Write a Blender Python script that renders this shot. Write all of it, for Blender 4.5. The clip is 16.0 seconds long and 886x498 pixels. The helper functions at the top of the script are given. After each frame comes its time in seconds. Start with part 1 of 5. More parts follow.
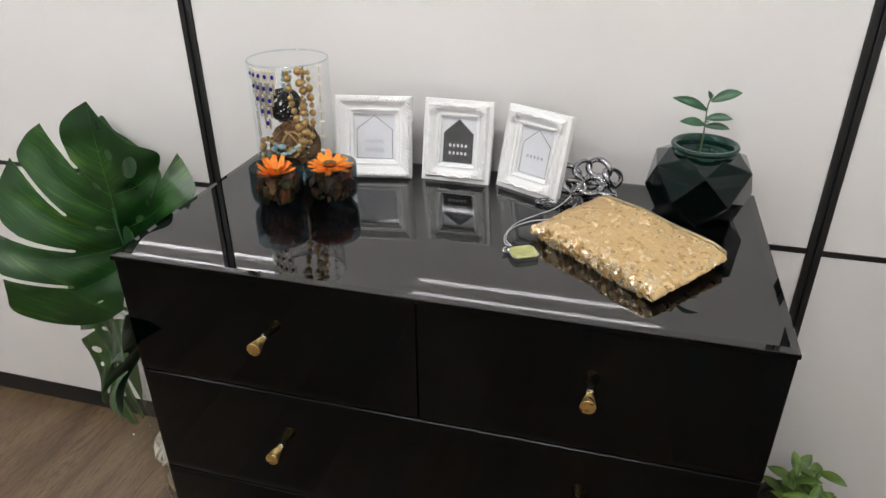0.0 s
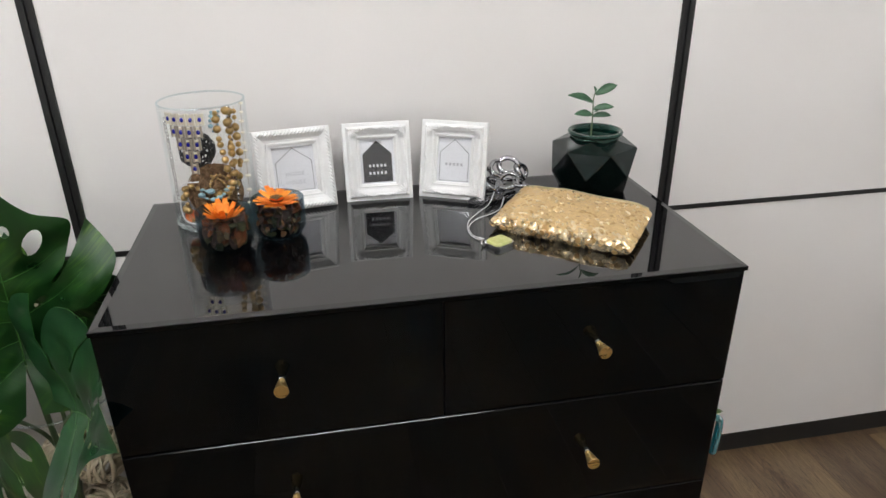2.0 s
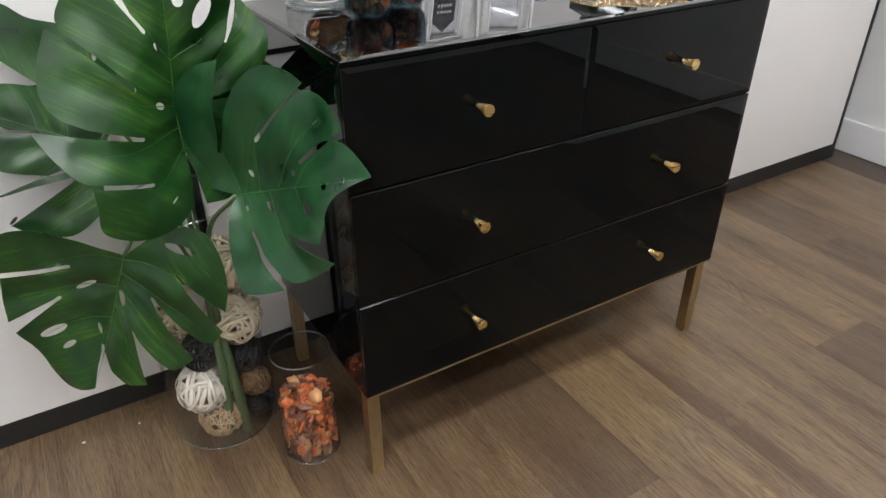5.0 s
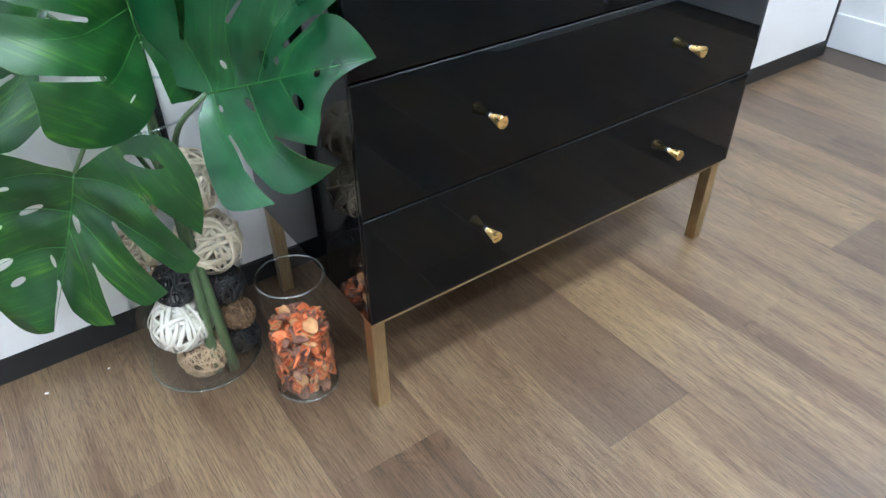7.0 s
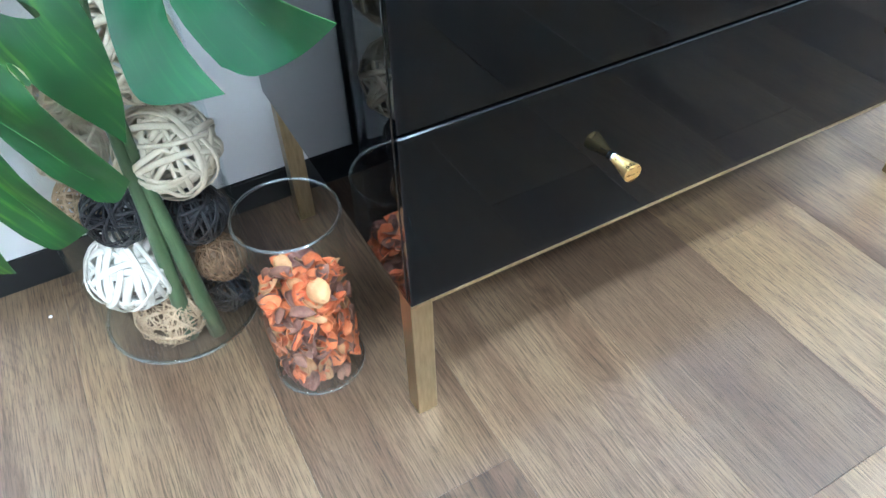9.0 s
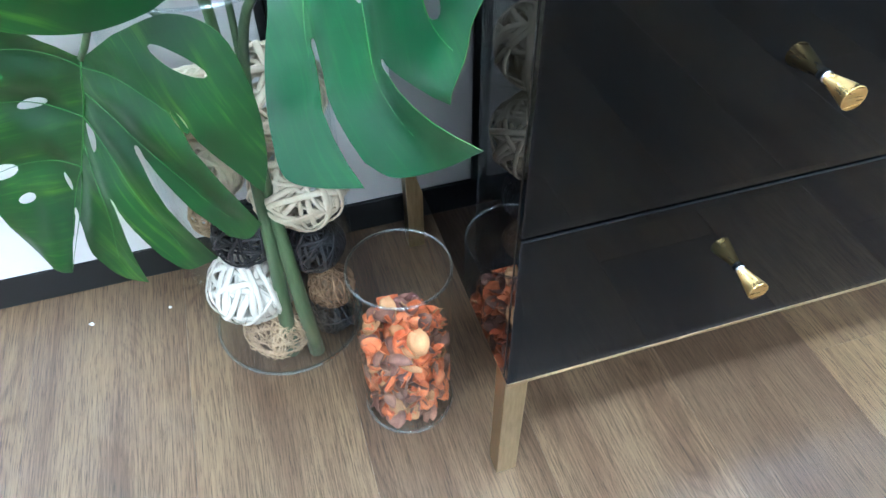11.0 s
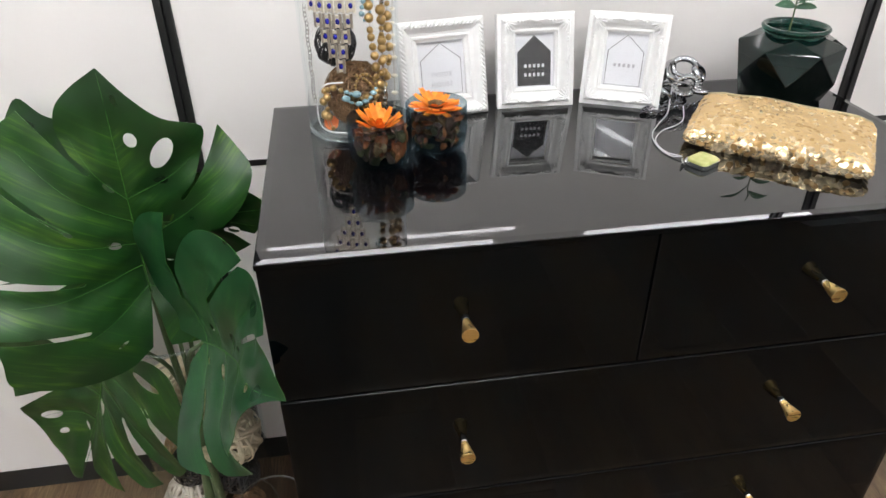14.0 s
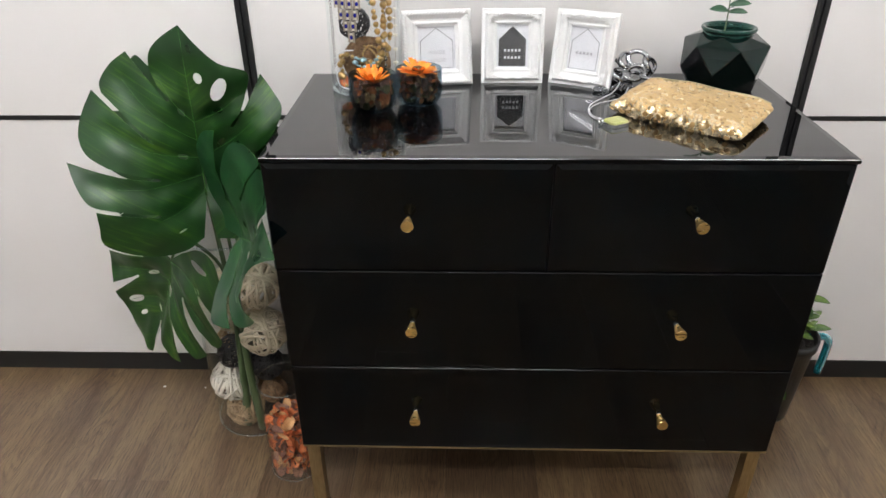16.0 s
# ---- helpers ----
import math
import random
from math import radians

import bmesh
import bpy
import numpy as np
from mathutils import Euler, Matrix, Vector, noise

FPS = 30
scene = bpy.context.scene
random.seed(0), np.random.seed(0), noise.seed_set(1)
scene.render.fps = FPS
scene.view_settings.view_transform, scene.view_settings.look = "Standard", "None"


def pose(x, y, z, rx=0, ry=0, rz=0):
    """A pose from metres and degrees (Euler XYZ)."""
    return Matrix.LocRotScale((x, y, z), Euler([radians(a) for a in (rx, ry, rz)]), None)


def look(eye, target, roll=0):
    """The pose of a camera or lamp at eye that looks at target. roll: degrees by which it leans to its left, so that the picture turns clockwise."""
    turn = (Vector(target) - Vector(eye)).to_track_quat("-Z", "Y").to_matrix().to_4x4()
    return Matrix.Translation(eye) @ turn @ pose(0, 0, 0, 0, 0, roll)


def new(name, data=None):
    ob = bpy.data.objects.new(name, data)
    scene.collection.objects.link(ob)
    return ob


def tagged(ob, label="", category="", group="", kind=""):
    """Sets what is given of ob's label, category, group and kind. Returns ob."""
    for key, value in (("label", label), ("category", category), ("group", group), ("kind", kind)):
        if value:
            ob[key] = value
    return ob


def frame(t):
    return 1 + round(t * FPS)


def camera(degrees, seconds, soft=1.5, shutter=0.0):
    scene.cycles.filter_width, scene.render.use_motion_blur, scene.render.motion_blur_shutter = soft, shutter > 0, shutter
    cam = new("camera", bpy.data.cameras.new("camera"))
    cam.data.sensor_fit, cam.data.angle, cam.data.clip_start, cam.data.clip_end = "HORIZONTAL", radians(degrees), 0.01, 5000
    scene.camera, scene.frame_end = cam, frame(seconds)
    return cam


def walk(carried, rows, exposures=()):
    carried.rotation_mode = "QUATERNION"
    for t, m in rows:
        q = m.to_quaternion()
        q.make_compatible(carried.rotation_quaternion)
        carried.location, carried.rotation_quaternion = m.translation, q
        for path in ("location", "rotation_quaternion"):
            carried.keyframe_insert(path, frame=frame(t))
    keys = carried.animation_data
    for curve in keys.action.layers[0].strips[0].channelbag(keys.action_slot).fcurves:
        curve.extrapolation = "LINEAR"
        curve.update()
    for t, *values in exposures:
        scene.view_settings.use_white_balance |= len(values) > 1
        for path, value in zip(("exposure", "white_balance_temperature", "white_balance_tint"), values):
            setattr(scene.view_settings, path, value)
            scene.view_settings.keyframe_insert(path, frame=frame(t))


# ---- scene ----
cam = camera(65.5, 16.0)
PATH = [
    (0, (0.759, -0.781, 1.433), (0.287, 0.916, 0.484), -0.4),
    (0.5, (0.671, -0.918, 1.448), (0.482, 0.874, 0.58), 0.2),
    (1, (0.617, -0.927, 1.451), (0.557, 0.879, 0.593), -0.5),
    (1.5, (0.465, -0.905, 1.416), (0.597, 0.908, 0.582), -0.4),
    (2, (0.332, -0.892, 1.414), (0.667, 0.889, 0.568), -0.6),
    (2.5, (0.169, -0.923, 1.432), (0.698, 0.805, 0.576), -0.4),
    (3, (-0.018, -0.946, 1.439), (0.648, 0.723, 0.561), -0.8),
    (3.5, (-0.15, -0.956, 1.419), (0.588, 0.662, 0.504), -0.8),
    (4, (-0.273, -0.989, 1.397), (0.51, 0.597, 0.464), -0.7),
    (4.5, (-0.359, -0.989, 1.306), (0.466, 0.557, 0.343), -0.7),
    (4.7, (-0.376, -0.975, 1.26), (0.473, 0.534, 0.259), -0.5),
    (6.8, (-0.423, -0.846, 1.102), (0.518, 0.495, -0.046), -0.5),
    (7, (-0.409, -0.801, 1.079), (0.509, 0.503, -0.127), -0.6),
    (7.5, (-0.352, -0.685, 0.993), (0.544, 0.577, -0.274), -0.6),
    (8, (-0.267, -0.548, 0.877), (0.59, 0.699, -0.43), -0.1),
    (8.5, (-0.202, -0.479, 0.806), (0.554, 0.744, -0.584), -0.5),
    (11, (-0.18, -0.371, 0.878), (0.214, 0.951, -0.569), -0.9),
    (11.5, (-0.197, -0.428, 0.946), (0.193, 1.024, -0.373), 0.1),
    (12, (-0.162, -0.487, 1.048), (0.209, 1.025, -0.207), -0.6),
    (12.5, (-0.12, -0.556, 1.143), (0.232, 1.019, -0.039), -0.8),
    (13, (-0.072, -0.641, 1.238), (0.262, 0.981, 0.116), -0.9),
    (13.5, (-0.012, -0.682, 1.31), (0.31, 0.959, 0.212), -0.6),
    (14, (0.117, -0.688, 1.358), (0.37, 0.974, 0.274), -0.5),
    (14.5, (0.254, -0.718, 1.375), (0.36, 0.965, 0.3), -0.6),
    (15, (0.321, -0.792, 1.387), (0.331, 0.902, 0.324), -0.6),
    (15.5, (0.336, -0.936, 1.408), (0.309, 0.767, 0.358), -0.5),
    (16, (0.347, -1.075, 1.365), (0.288, 0.65, 0.355), -0.6),
]
# seconds, stops, kelvin, tint
EXPOSURES = [(0.0, -0.36, 6550, 10), (3.5, -0.26, 6500, 9), (4.7, 0.02, 6450, 10), (6.8, 0.90, 5450, 4), (8.7, 1.55, 4900, 0), (10.8, 1.35, 4900, 0),
             (12.4, 1.42, 5050, 0), (13.0, 0.68, 5900, 6), (14.0, 0.02, 6500, 10), (16.0, -0.04, 6500, 10)]
walk(cam, [(t, look(eye, target, roll)) for t, eye, target, roll in PATH], EXPOSURES)

# ---- world and light ----
world = bpy.data.worlds.new("world")
scene.world = world
scene.cycles.transparent_max_bounces = 32
world.use_nodes = True
world.node_tree.nodes["Background"].inputs["Color"].default_value = (0.8, 0.85, 0.9, 1)
world.node_tree.nodes["Background"].inputs["Strength"].default_value = 0.2
LIGHT = 80.0          # brightness of the ceiling fixtures
CEIL = 2.65
T = 0.915             # height of the chest's top
WALL = 0.520          # plane of the sliding doors


# ---- materials ----
def mat(name, color=(0.5, 0.5, 0.5), rough=0.5, metal=0.0, **more):
    m = bpy.data.materials.new(name)
    m.use_nodes = True
    b = m.node_tree.nodes["Principled BSDF"]
    b.inputs["Base Color"].default_value = (*color, 1)
    b.inputs["Roughness"].default_value = rough
    b.inputs["Metallic"].default_value = metal
    for key, value in more.items():
        b.inputs[key.replace("_", " ")].default_value = value
    return m


def node(m, kind, **props):
    n = m.node_tree.nodes.new(kind)
    for key, value in props.items():
        if key in n.inputs:
            n.inputs[key].default_value = value
        else:
            setattr(n, key, value)
    return n


def wire(m, a, b):
    m.node_tree.links.new(a, b)


def ramp(m, fac, stops):
    r = node(m, "ShaderNodeValToRGB")
    els = r.color_ramp.elements
    while len(els) < len(stops):
        els.new(0.5)
    for e, (p, c) in zip(els, stops):
        e.position, e.color = p, (*c, 1)
    wire(m, fac, r.inputs["Fac"])
    return r.outputs["Color"]


def coords(m, scale, random_shift=False, space="Object"):
    tc = node(m, "ShaderNodeTexCoord")
    mp = node(m, "ShaderNodeMapping")
    mp.inputs["Scale"].default_value = scale
    wire(m, tc.outputs[space], mp.inputs["Vector"])
    if random_shift:
        oi = node(m, "ShaderNodeObjectInfo")
        mul = node(m, "ShaderNodeMath", operation="MULTIPLY")
        mul.inputs[1].default_value = 37.0
        wire(m, oi.outputs["Random"], mul.inputs[0])
        cb = node(m, "ShaderNodeCombineXYZ")
        for k in range(3):
            wire(m, mul.outputs[0], cb.inputs[k])
        wire(m, cb.outputs[0], mp.inputs["Location"])
    return mp.outputs["Vector"]


def noise_tex(m, vec, scale, detail=4.0, rough=0.55, distortion=0.0):
    n = node(m, "ShaderNodeTexNoise")
    n.inputs["Scale"].default_value, n.inputs["Detail"].default_value = scale, detail
    n.inputs["Roughness"].default_value, n.inputs["Distortion"].default_value = rough, distortion
    wire(m, vec, n.inputs["Vector"])
    return n.outputs["Fac"]


def bump(m, height, strength=0.3, distance=0.001):
    b = node(m, "ShaderNodeBump")
    b.inputs["Strength"].default_value, b.inputs["Distance"].default_value = strength, distance
    wire(m, height, b.inputs["Height"])
    wire(m, b.outputs["Normal"], m.node_tree.nodes["Principled BSDF"].inputs["Normal"])


def vary(m, lo, hi, scale, detail=4.0, bump_strength=0.0, rough=None, vec_scale=(1, 1, 1), shift=False, a=0.3, b=0.7, distance=0.001):
    """Noise between two colours, with optional relief and roughness range."""
    bsdf = m.node_tree.nodes["Principled BSDF"]
    fac = noise_tex(m, coords(m, vec_scale, shift), scale, detail)
    wire(m, ramp(m, fac, [(a, lo), (b, hi)]), bsdf.inputs["Base Color"])
    if rough:
        wire(m, ramp(m, fac, [(0.2, (rough[0],) * 3), (0.8, (rough[1],) * 3)]), bsdf.inputs["Roughness"])
    if bump_strength:
        bump(m, fac, bump_strength, distance)
    return m


def clear_glass(name, tint=(0.993, 0.996, 0.995), edge=(0.75, 0.9, 0.9), base=0.012, gloss=0.75, power=5.0):
    """Thin clear glass: see-through, with gloss that grows towards the silhouette."""
    m = bpy.data.materials.new(name)
    m.use_nodes = True
    nt = m.node_tree
    nt.nodes.remove(nt.nodes["Principled BSDF"])
    lw = node(m, "ShaderNodeLayerWeight")
    lw.inputs["Blend"].default_value = 0.5
    pw = node(m, "ShaderNodeMath", operation="POWER")
    pw.inputs[1].default_value = power
    wire(m, lw.outputs["Facing"], pw.inputs[0])
    ma = node(m, "ShaderNodeMath", operation="MULTIPLY_ADD")
    ma.inputs[1].default_value, ma.inputs[2].default_value = gloss, base
    wire(m, pw.outputs[0], ma.inputs[0])
    tr = node(m, "ShaderNodeBsdfTransparent")
    tr.inputs["Color"].default_value = (*tint, 1)
    gl = node(m, "ShaderNodeBsdfGlossy")
    gl.inputs["Roughness"].default_value = 0.02
    gl.inputs["Color"].default_value = (*edge, 1)
    mix = node(m, "ShaderNodeMixShader")
    wire(m, ma.outputs[0], mix.inputs["Fac"])
    wire(m, tr.outputs[0], mix.inputs[1])
    wire(m, gl.outputs[0], mix.inputs[2])
    wire(m, mix.outputs[0], nt.nodes["Material Output"].inputs["Surface"])
    return m


def emitter(name, color, strength):
    m = mat(name, (0.8, 0.8, 0.8), 0.4)
    b = m.node_tree.nodes["Principled BSDF"]
    b.inputs["Emission Color"].default_value = (*color, 1)
    b.inputs["Emission Strength"].default_value = strength
    return m


def times(m, a, b, fac=None):
    """a multiplied by b, where the mask allows."""
    mx = node(m, "ShaderNodeMix", data_type="RGBA", blend_type="MULTIPLY")
    mx.inputs["Factor"].default_value = 1.0
    if fac:
        wire(m, fac, mx.inputs["Factor"])
    wire(m, a, mx.inputs["A"])
    wire(m, b, mx.inputs["B"])
    return mx.outputs["Result"]


def wood_planks():
    """Printed oak: a tone for each plank, broad stains, fine pores and patches of cathedral rings."""
    m = mat("oak_vinyl_planks", rough=0.36, Specular_IOR_Level=0.6)
    b = m.node_tree.nodes["Principled BSDF"]
    pores = noise_tex(m, coords(m, (400, 13.0, 1), True), 2.0, 5.0, 0.7, 0.1)
    fibre = noise_tex(m, coords(m, (210, 4.0, 1), True), 2.0, 6.0, 0.68, 0.2)
    field = noise_tex(m, coords(m, (6.0, 1.25, 1), True), 1.4, 2.0, 0.35, 0.4)
    many = node(m, "ShaderNodeMath", operation="MULTIPLY")
    many.inputs[1].default_value = 210.0
    wire(m, field, many.inputs[0])
    sine = node(m, "ShaderNodeMath", operation="SINE")
    wire(m, many.outputs[0], sine.inputs[0])
    half = node(m, "ShaderNodeMath", operation="MULTIPLY_ADD")
    half.inputs[1].default_value, half.inputs[2].default_value = 0.5, 0.5
    wire(m, sine.outputs[0], half.inputs[0])
    broad = noise_tex(m, coords(m, (9, 1.1, 1), True), 1.5, 3.0, 0.5, 0.5)
    where = noise_tex(m, coords(m, (5, 1.6, 3), True), 1.1, 2.0)
    base = ramp(m, fibre, [(0.30, (0.088, 0.057, 0.032)), (0.48, (0.150, 0.105, 0.063)), (0.70, (0.200, 0.145, 0.092))])
    porec = ramp(m, pores, [(0.38, (0.32, 0.28, 0.25)), (0.49, (0.94, 0.93, 0.92)), (0.70, (1.12, 1.12, 1.11))])
    ringc = ramp(m, half.outputs[0], [(0.0, (0.52, 0.47, 0.43)), (0.22, (0.84, 0.81, 0.78)), (0.45, (1.04, 1.03, 1.02)), (1.0, (1.08, 1.07, 1.05))])
    mask = ramp(m, where, [(0.50, (0.0, 0.0, 0.0)), (0.62, (0.62, 0.62, 0.62))])
    tone = ramp(m, broad, [(0.28, (0.50, 0.41, 0.37)), (0.44, (0.90, 0.84, 0.80)), (0.58, (1.12, 1.10, 1.05)), (0.72, (1.24, 1.22, 1.14))])
    oi = node(m, "ShaderNodeObjectInfo")
    per = ramp(m, oi.outputs["Random"], [(0.0, (0.64, 0.59, 0.58)), (0.35, (0.88, 0.84, 0.82)), (0.6, (1.04, 1.01, 0.96)), (1.0, (1.22, 1.18, 1.06))])
    out = times(m, times(m, times(m, times(m, base, porec), ringc, mask), tone), per)
    wire(m, out, b.inputs["Base Color"])
    wire(m, ramp(m, pores, [(0.2, (0.38,) * 3), (0.8, (0.27,) * 3)]), b.inputs["Roughness"])
    bump(m, pores, 0.22, 0.0005)
    return m


def leaf_green(name, dark, light, yellow):
    """Green with soft patches and fine streaks that run with the lateral veins."""
    m = mat(name, dark, 0.3, Specular_IOR_Level=0.55)
    b = m.node_tree.nodes["Principled BSDF"]
    big = noise_tex(m, coords(m, (1, 1, 1)), 11, 2.0)
    streak = noise_tex(m, coords(m, (34, 3, 1), space="UV"), 1.0, 5.0, 0.65, 0.4)
    c1 = ramp(m, big, [(0.30, dark), (0.70, light)])
    c2 = ramp(m, streak, [(0.50, (0, 0, 0)), (0.76, (1, 1, 1))])
    gate = ramp(m, big, [(0.42, (0, 0, 0)), (0.70, (1, 1, 1))])
    mul = node(m, "ShaderNodeMix", data_type="RGBA", blend_type="MULTIPLY")
    mul.inputs["Factor"].default_value = 1.0
    wire(m, c2, mul.inputs["A"])
    wire(m, gate, mul.inputs["B"])
    mx = node(m, "ShaderNodeMix", data_type="RGBA")
    wire(m, mul.outputs["Result"], mx.inputs["Factor"])
    wire(m, c1, mx.inputs["A"])
    mx.inputs["B"].default_value = (*yellow, 1)
    wire(m, mx.outputs["Result"], b.inputs["Base Color"])
    wire(m, ramp(m, big, [(0.3, (0.27,) * 3), (0.7, (0.42,) * 3)]), b.inputs["Roughness"])
    bump(m, streak, 0.10, 0.0006)
    return m


M_FLOOR = wood_planks()
M_GAP = mat("plank_joint", (0.075, 0.056, 0.042), 0.8)
M_PANEL = mat("white_lacquered_glass", (0.78, 0.77, 0.76), 0.5, Specular_IOR_Level=0.1, Coat_Weight=1.0, Coat_Roughness=0.003, Coat_IOR=1.6)
vary(M_PANEL, (0.795, 0.770, 0.745), (0.83, 0.806, 0.782), 2.0, 2.0)
M_STILE = mat("black_anodised_aluminium", (0.012, 0.012, 0.012), 0.38, 0.0)
M_WALLP = vary(mat("white_wall_paint", rough=0.6), (0.74, 0.74, 0.73), (0.80, 0.80, 0.79), 3.0, 5.0, 0.08)
M_FARWALL = vary(mat("grey_wall_paint", rough=0.65), (0.48, 0.485, 0.50), (0.56, 0.565, 0.58), 2.0, 5.0, 0.08)
M_CEIL = vary(mat("ceiling_tile", rough=0.8), (0.72, 0.72, 0.71), (0.8, 0.8, 0.79), 9.0, 5.0, 0.1)
M_SKIRT = mat("white_gloss_paint", (0.8, 0.8, 0.8), 0.3)
M_BLACK = mat("black_glass", (0.0006, 0.0014, 0.0018), 0.02, Specular_IOR_Level=0.22)
M_EDGE = mat("polished_glass_edge", (0.010, 0.010, 0.012), 0.12, Specular_IOR_Level=0.6, Coat_Weight=0.2, Coat_Roughness=0.06)
M_SEAM = mat("ground_drawer_edge", (0.004, 0.004, 0.005), 0.14, Specular_IOR_Level=0.28)
M_TOP = mat("black_glass_top", (0.0012, 0.0012, 0.0016), 0.005, Specular_IOR_Level=0.80)
M_SIDE = mat("black_glass_side", (0.0012, 0.0012, 0.0016), 0.015, Specular_IOR_Level=0.55)
M_CARC = mat("black_carcass", (0.006, 0.006, 0.007), 0.3)
M_GOLD = vary(mat("brushed_gold", rough=0.28, metal=1.0), (0.76, 0.53, 0.19), (0.86, 0.63, 0.27), 40, 4, 0.05, (0.22, 0.36), (1, 1, 6))
M_LEG = vary(mat("satin_brass", rough=0.3, metal=1.0), (0.40, 0.31, 0.165), (0.53, 0.42, 0.24), 30, 4, 0.04, (0.26, 0.4), (8, 8, 1))
M_STEEL = mat("polished_steel", (0.75, 0.75, 0.76), 0.12, 1.0)
M_LINK = mat("silver_links_dark", (0.50, 0.50, 0.52), 0.15, 1.0)
M_DARKSTEEL = mat("gunmetal_chain", (0.28, 0.28, 0.3), 0.18, 1.0)
M_FRAME = vary(mat("white_resin", rough=0.4), (0.80, 0.80, 0.79), (0.85, 0.85, 0.84), 60, 5, 0.1)
M_PAPER = vary(mat("print_paper", rough=0.8), (0.78, 0.79, 0.82), (0.82, 0.83, 0.86), 30, 3)
M_INK = mat("charcoal_print", (0.035, 0.035, 0.037), 0.7)
M_INKL = mat("pale_print", (0.45, 0.45, 0.48), 0.7)
M_VELVET = mat("black_backing", (0.01, 0.01, 0.01), 0.8)
M_GLASS = clear_glass("clear_glass", edge=(0.80, 0.88, 0.89), base=0.007, gloss=0.42)
M_RIM = clear_glass("thick_glass_rim", (0.90, 0.93, 0.935), (0.90, 0.97, 1.0), 0.17, 0.80)
M_PANE = clear_glass("picture_glass", (0.985, 0.985, 0.985), (1, 1, 1), 0.035, 0.6)
M_SMOKE = clear_glass("smoked_blue_glass", (0.60, 0.65, 0.67), (0.50, 0.66, 0.74), 0.016, 0.50)
M_BOTTLE = mat("bottle_green_glass", (0.0010, 0.0030, 0.0026), 0.05, Specular_IOR_Level=0.4)
M_SHOULDER = mat("green_glass_shoulder", (0.002, 0.012, 0.010), 0.04, Transmission_Weight=0.35, IOR=1.42)
M_NECK = mat("green_glass_neck", (0.004, 0.055, 0.038), 0.05, Transmission_Weight=0.45, IOR=1.5)
M_TEAL = mat("teal_glass", (0.01, 0.30, 0.38), 0.06, Transmission_Weight=0.6, IOR=1.45)
M_SOIL = vary(mat("dark_soil", rough=0.9), (0.006, 0.005, 0.004), (0.03, 0.022, 0.016), 90, 5, 0.6)
M_LEAF = leaf_green("monstera_leaf", (0.0040, 0.0250, 0.0046), (0.0110, 0.0620, 0.0086), (0.100, 0.195, 0.010))
M_LEAF2 = leaf_green("monstera_leaf_bluish", (0.0040, 0.0320, 0.0095), (0.0100, 0.0640, 0.0175), (0.035, 0.125, 0.020))
M_VEIN = vary(mat("pale_vein", rough=0.4), (0.026, 0.108, 0.016), (0.055, 0.150, 0.026), 50, 3)
M_STEM = vary(mat("green_stem", rough=0.4), (0.055, 0.095, 0.035), (0.10, 0.15, 0.065), 30, 4, 0.2, vec_scale=(6, 6, 0.5))
M_SPRIG = vary(mat("sprig_leaf", rough=0.38), (0.020, 0.070, 0.032), (0.045, 0.125, 0.06), 60, 4)
M_BUSH = vary(mat("bush_leaf", rough=0.35), (0.022, 0.080, 0.010), (0.17, 0.27, 0.045), 26, 4, shift=True)
M_CREAM = vary(mat("cream_rattan", rough=0.55), (0.66, 0.55, 0.37), (0.84, 0.75, 0.57), 45, 5, 0.3)
M_WHITEB = vary(mat("white_rattan", rough=0.5), (0.66, 0.60, 0.49), (0.79, 0.74, 0.64), 45, 5, 0.3)
M_BLACKB = vary(mat("black_rattan", rough=0.45), (0.008, 0.008, 0.010), (0.035, 0.033, 0.035), 45, 5, 0.3)
M_BROWNB = vary(mat("brown_coir", rough=0.8), (0.12, 0.065, 0.03), (0.30, 0.18, 0.09), 60, 5, 0.5)
M_TANB = vary(mat("tan_fibre", rough=0.8), (0.40, 0.27, 0.15), (0.66, 0.48, 0.30), 60, 5, 0.5)
M_PETAL = vary(mat("orange_petal", rough=0.6), (0.80, 0.16, 0.01), (0.95, 0.36, 0.03), 60, 4, 0.3)
M_SEED = vary(mat("seed_head", rough=0.9), (0.05, 0.025, 0.012), (0.22, 0.13, 0.05), 300, 3, 0.6)
M_POT1 = vary(mat("dried_petal_orange", rough=0.7), (0.62, 0.115, 0.032), (0.86, 0.31, 0.11), 50, 4, 0.4)
M_POT2 = vary(mat("dried_petal_brown", rough=0.75), (0.16, 0.07, 0.05), (0.40, 0.20, 0.13), 50, 4, 0.4)
M_POT3 = vary(mat("dried_petal_tan", rough=0.7), (0.52, 0.25, 0.10), (0.72, 0.42, 0.19), 50, 4, 0.4)
M_POT4 = vary(mat("dried_petal_mauve", rough=0.75), (0.18, 0.075, 0.06), (0.38, 0.19, 0.14), 50, 4, 0.4)
M_POT5 = vary(mat("dried_leaf_olive", rough=0.75), (0.10, 0.085, 0.03), (0.24, 0.19, 0.07), 50, 4, 0.4)
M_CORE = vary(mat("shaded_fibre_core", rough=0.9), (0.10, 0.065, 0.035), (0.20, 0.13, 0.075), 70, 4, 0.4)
M_BEAD = vary(mat("antique_gold_bead", rough=0.3, metal=0.85), (0.40, 0.26, 0.10), (0.60, 0.42, 0.19), 80, 4)
M_BAR = mat("pale_metal_bar", (0.86, 0.80, 0.66), 0.3, 0.6)
M_GREYBAR = mat("grey_metal_bar", (0.46, 0.40, 0.32), 0.32, 0.7)
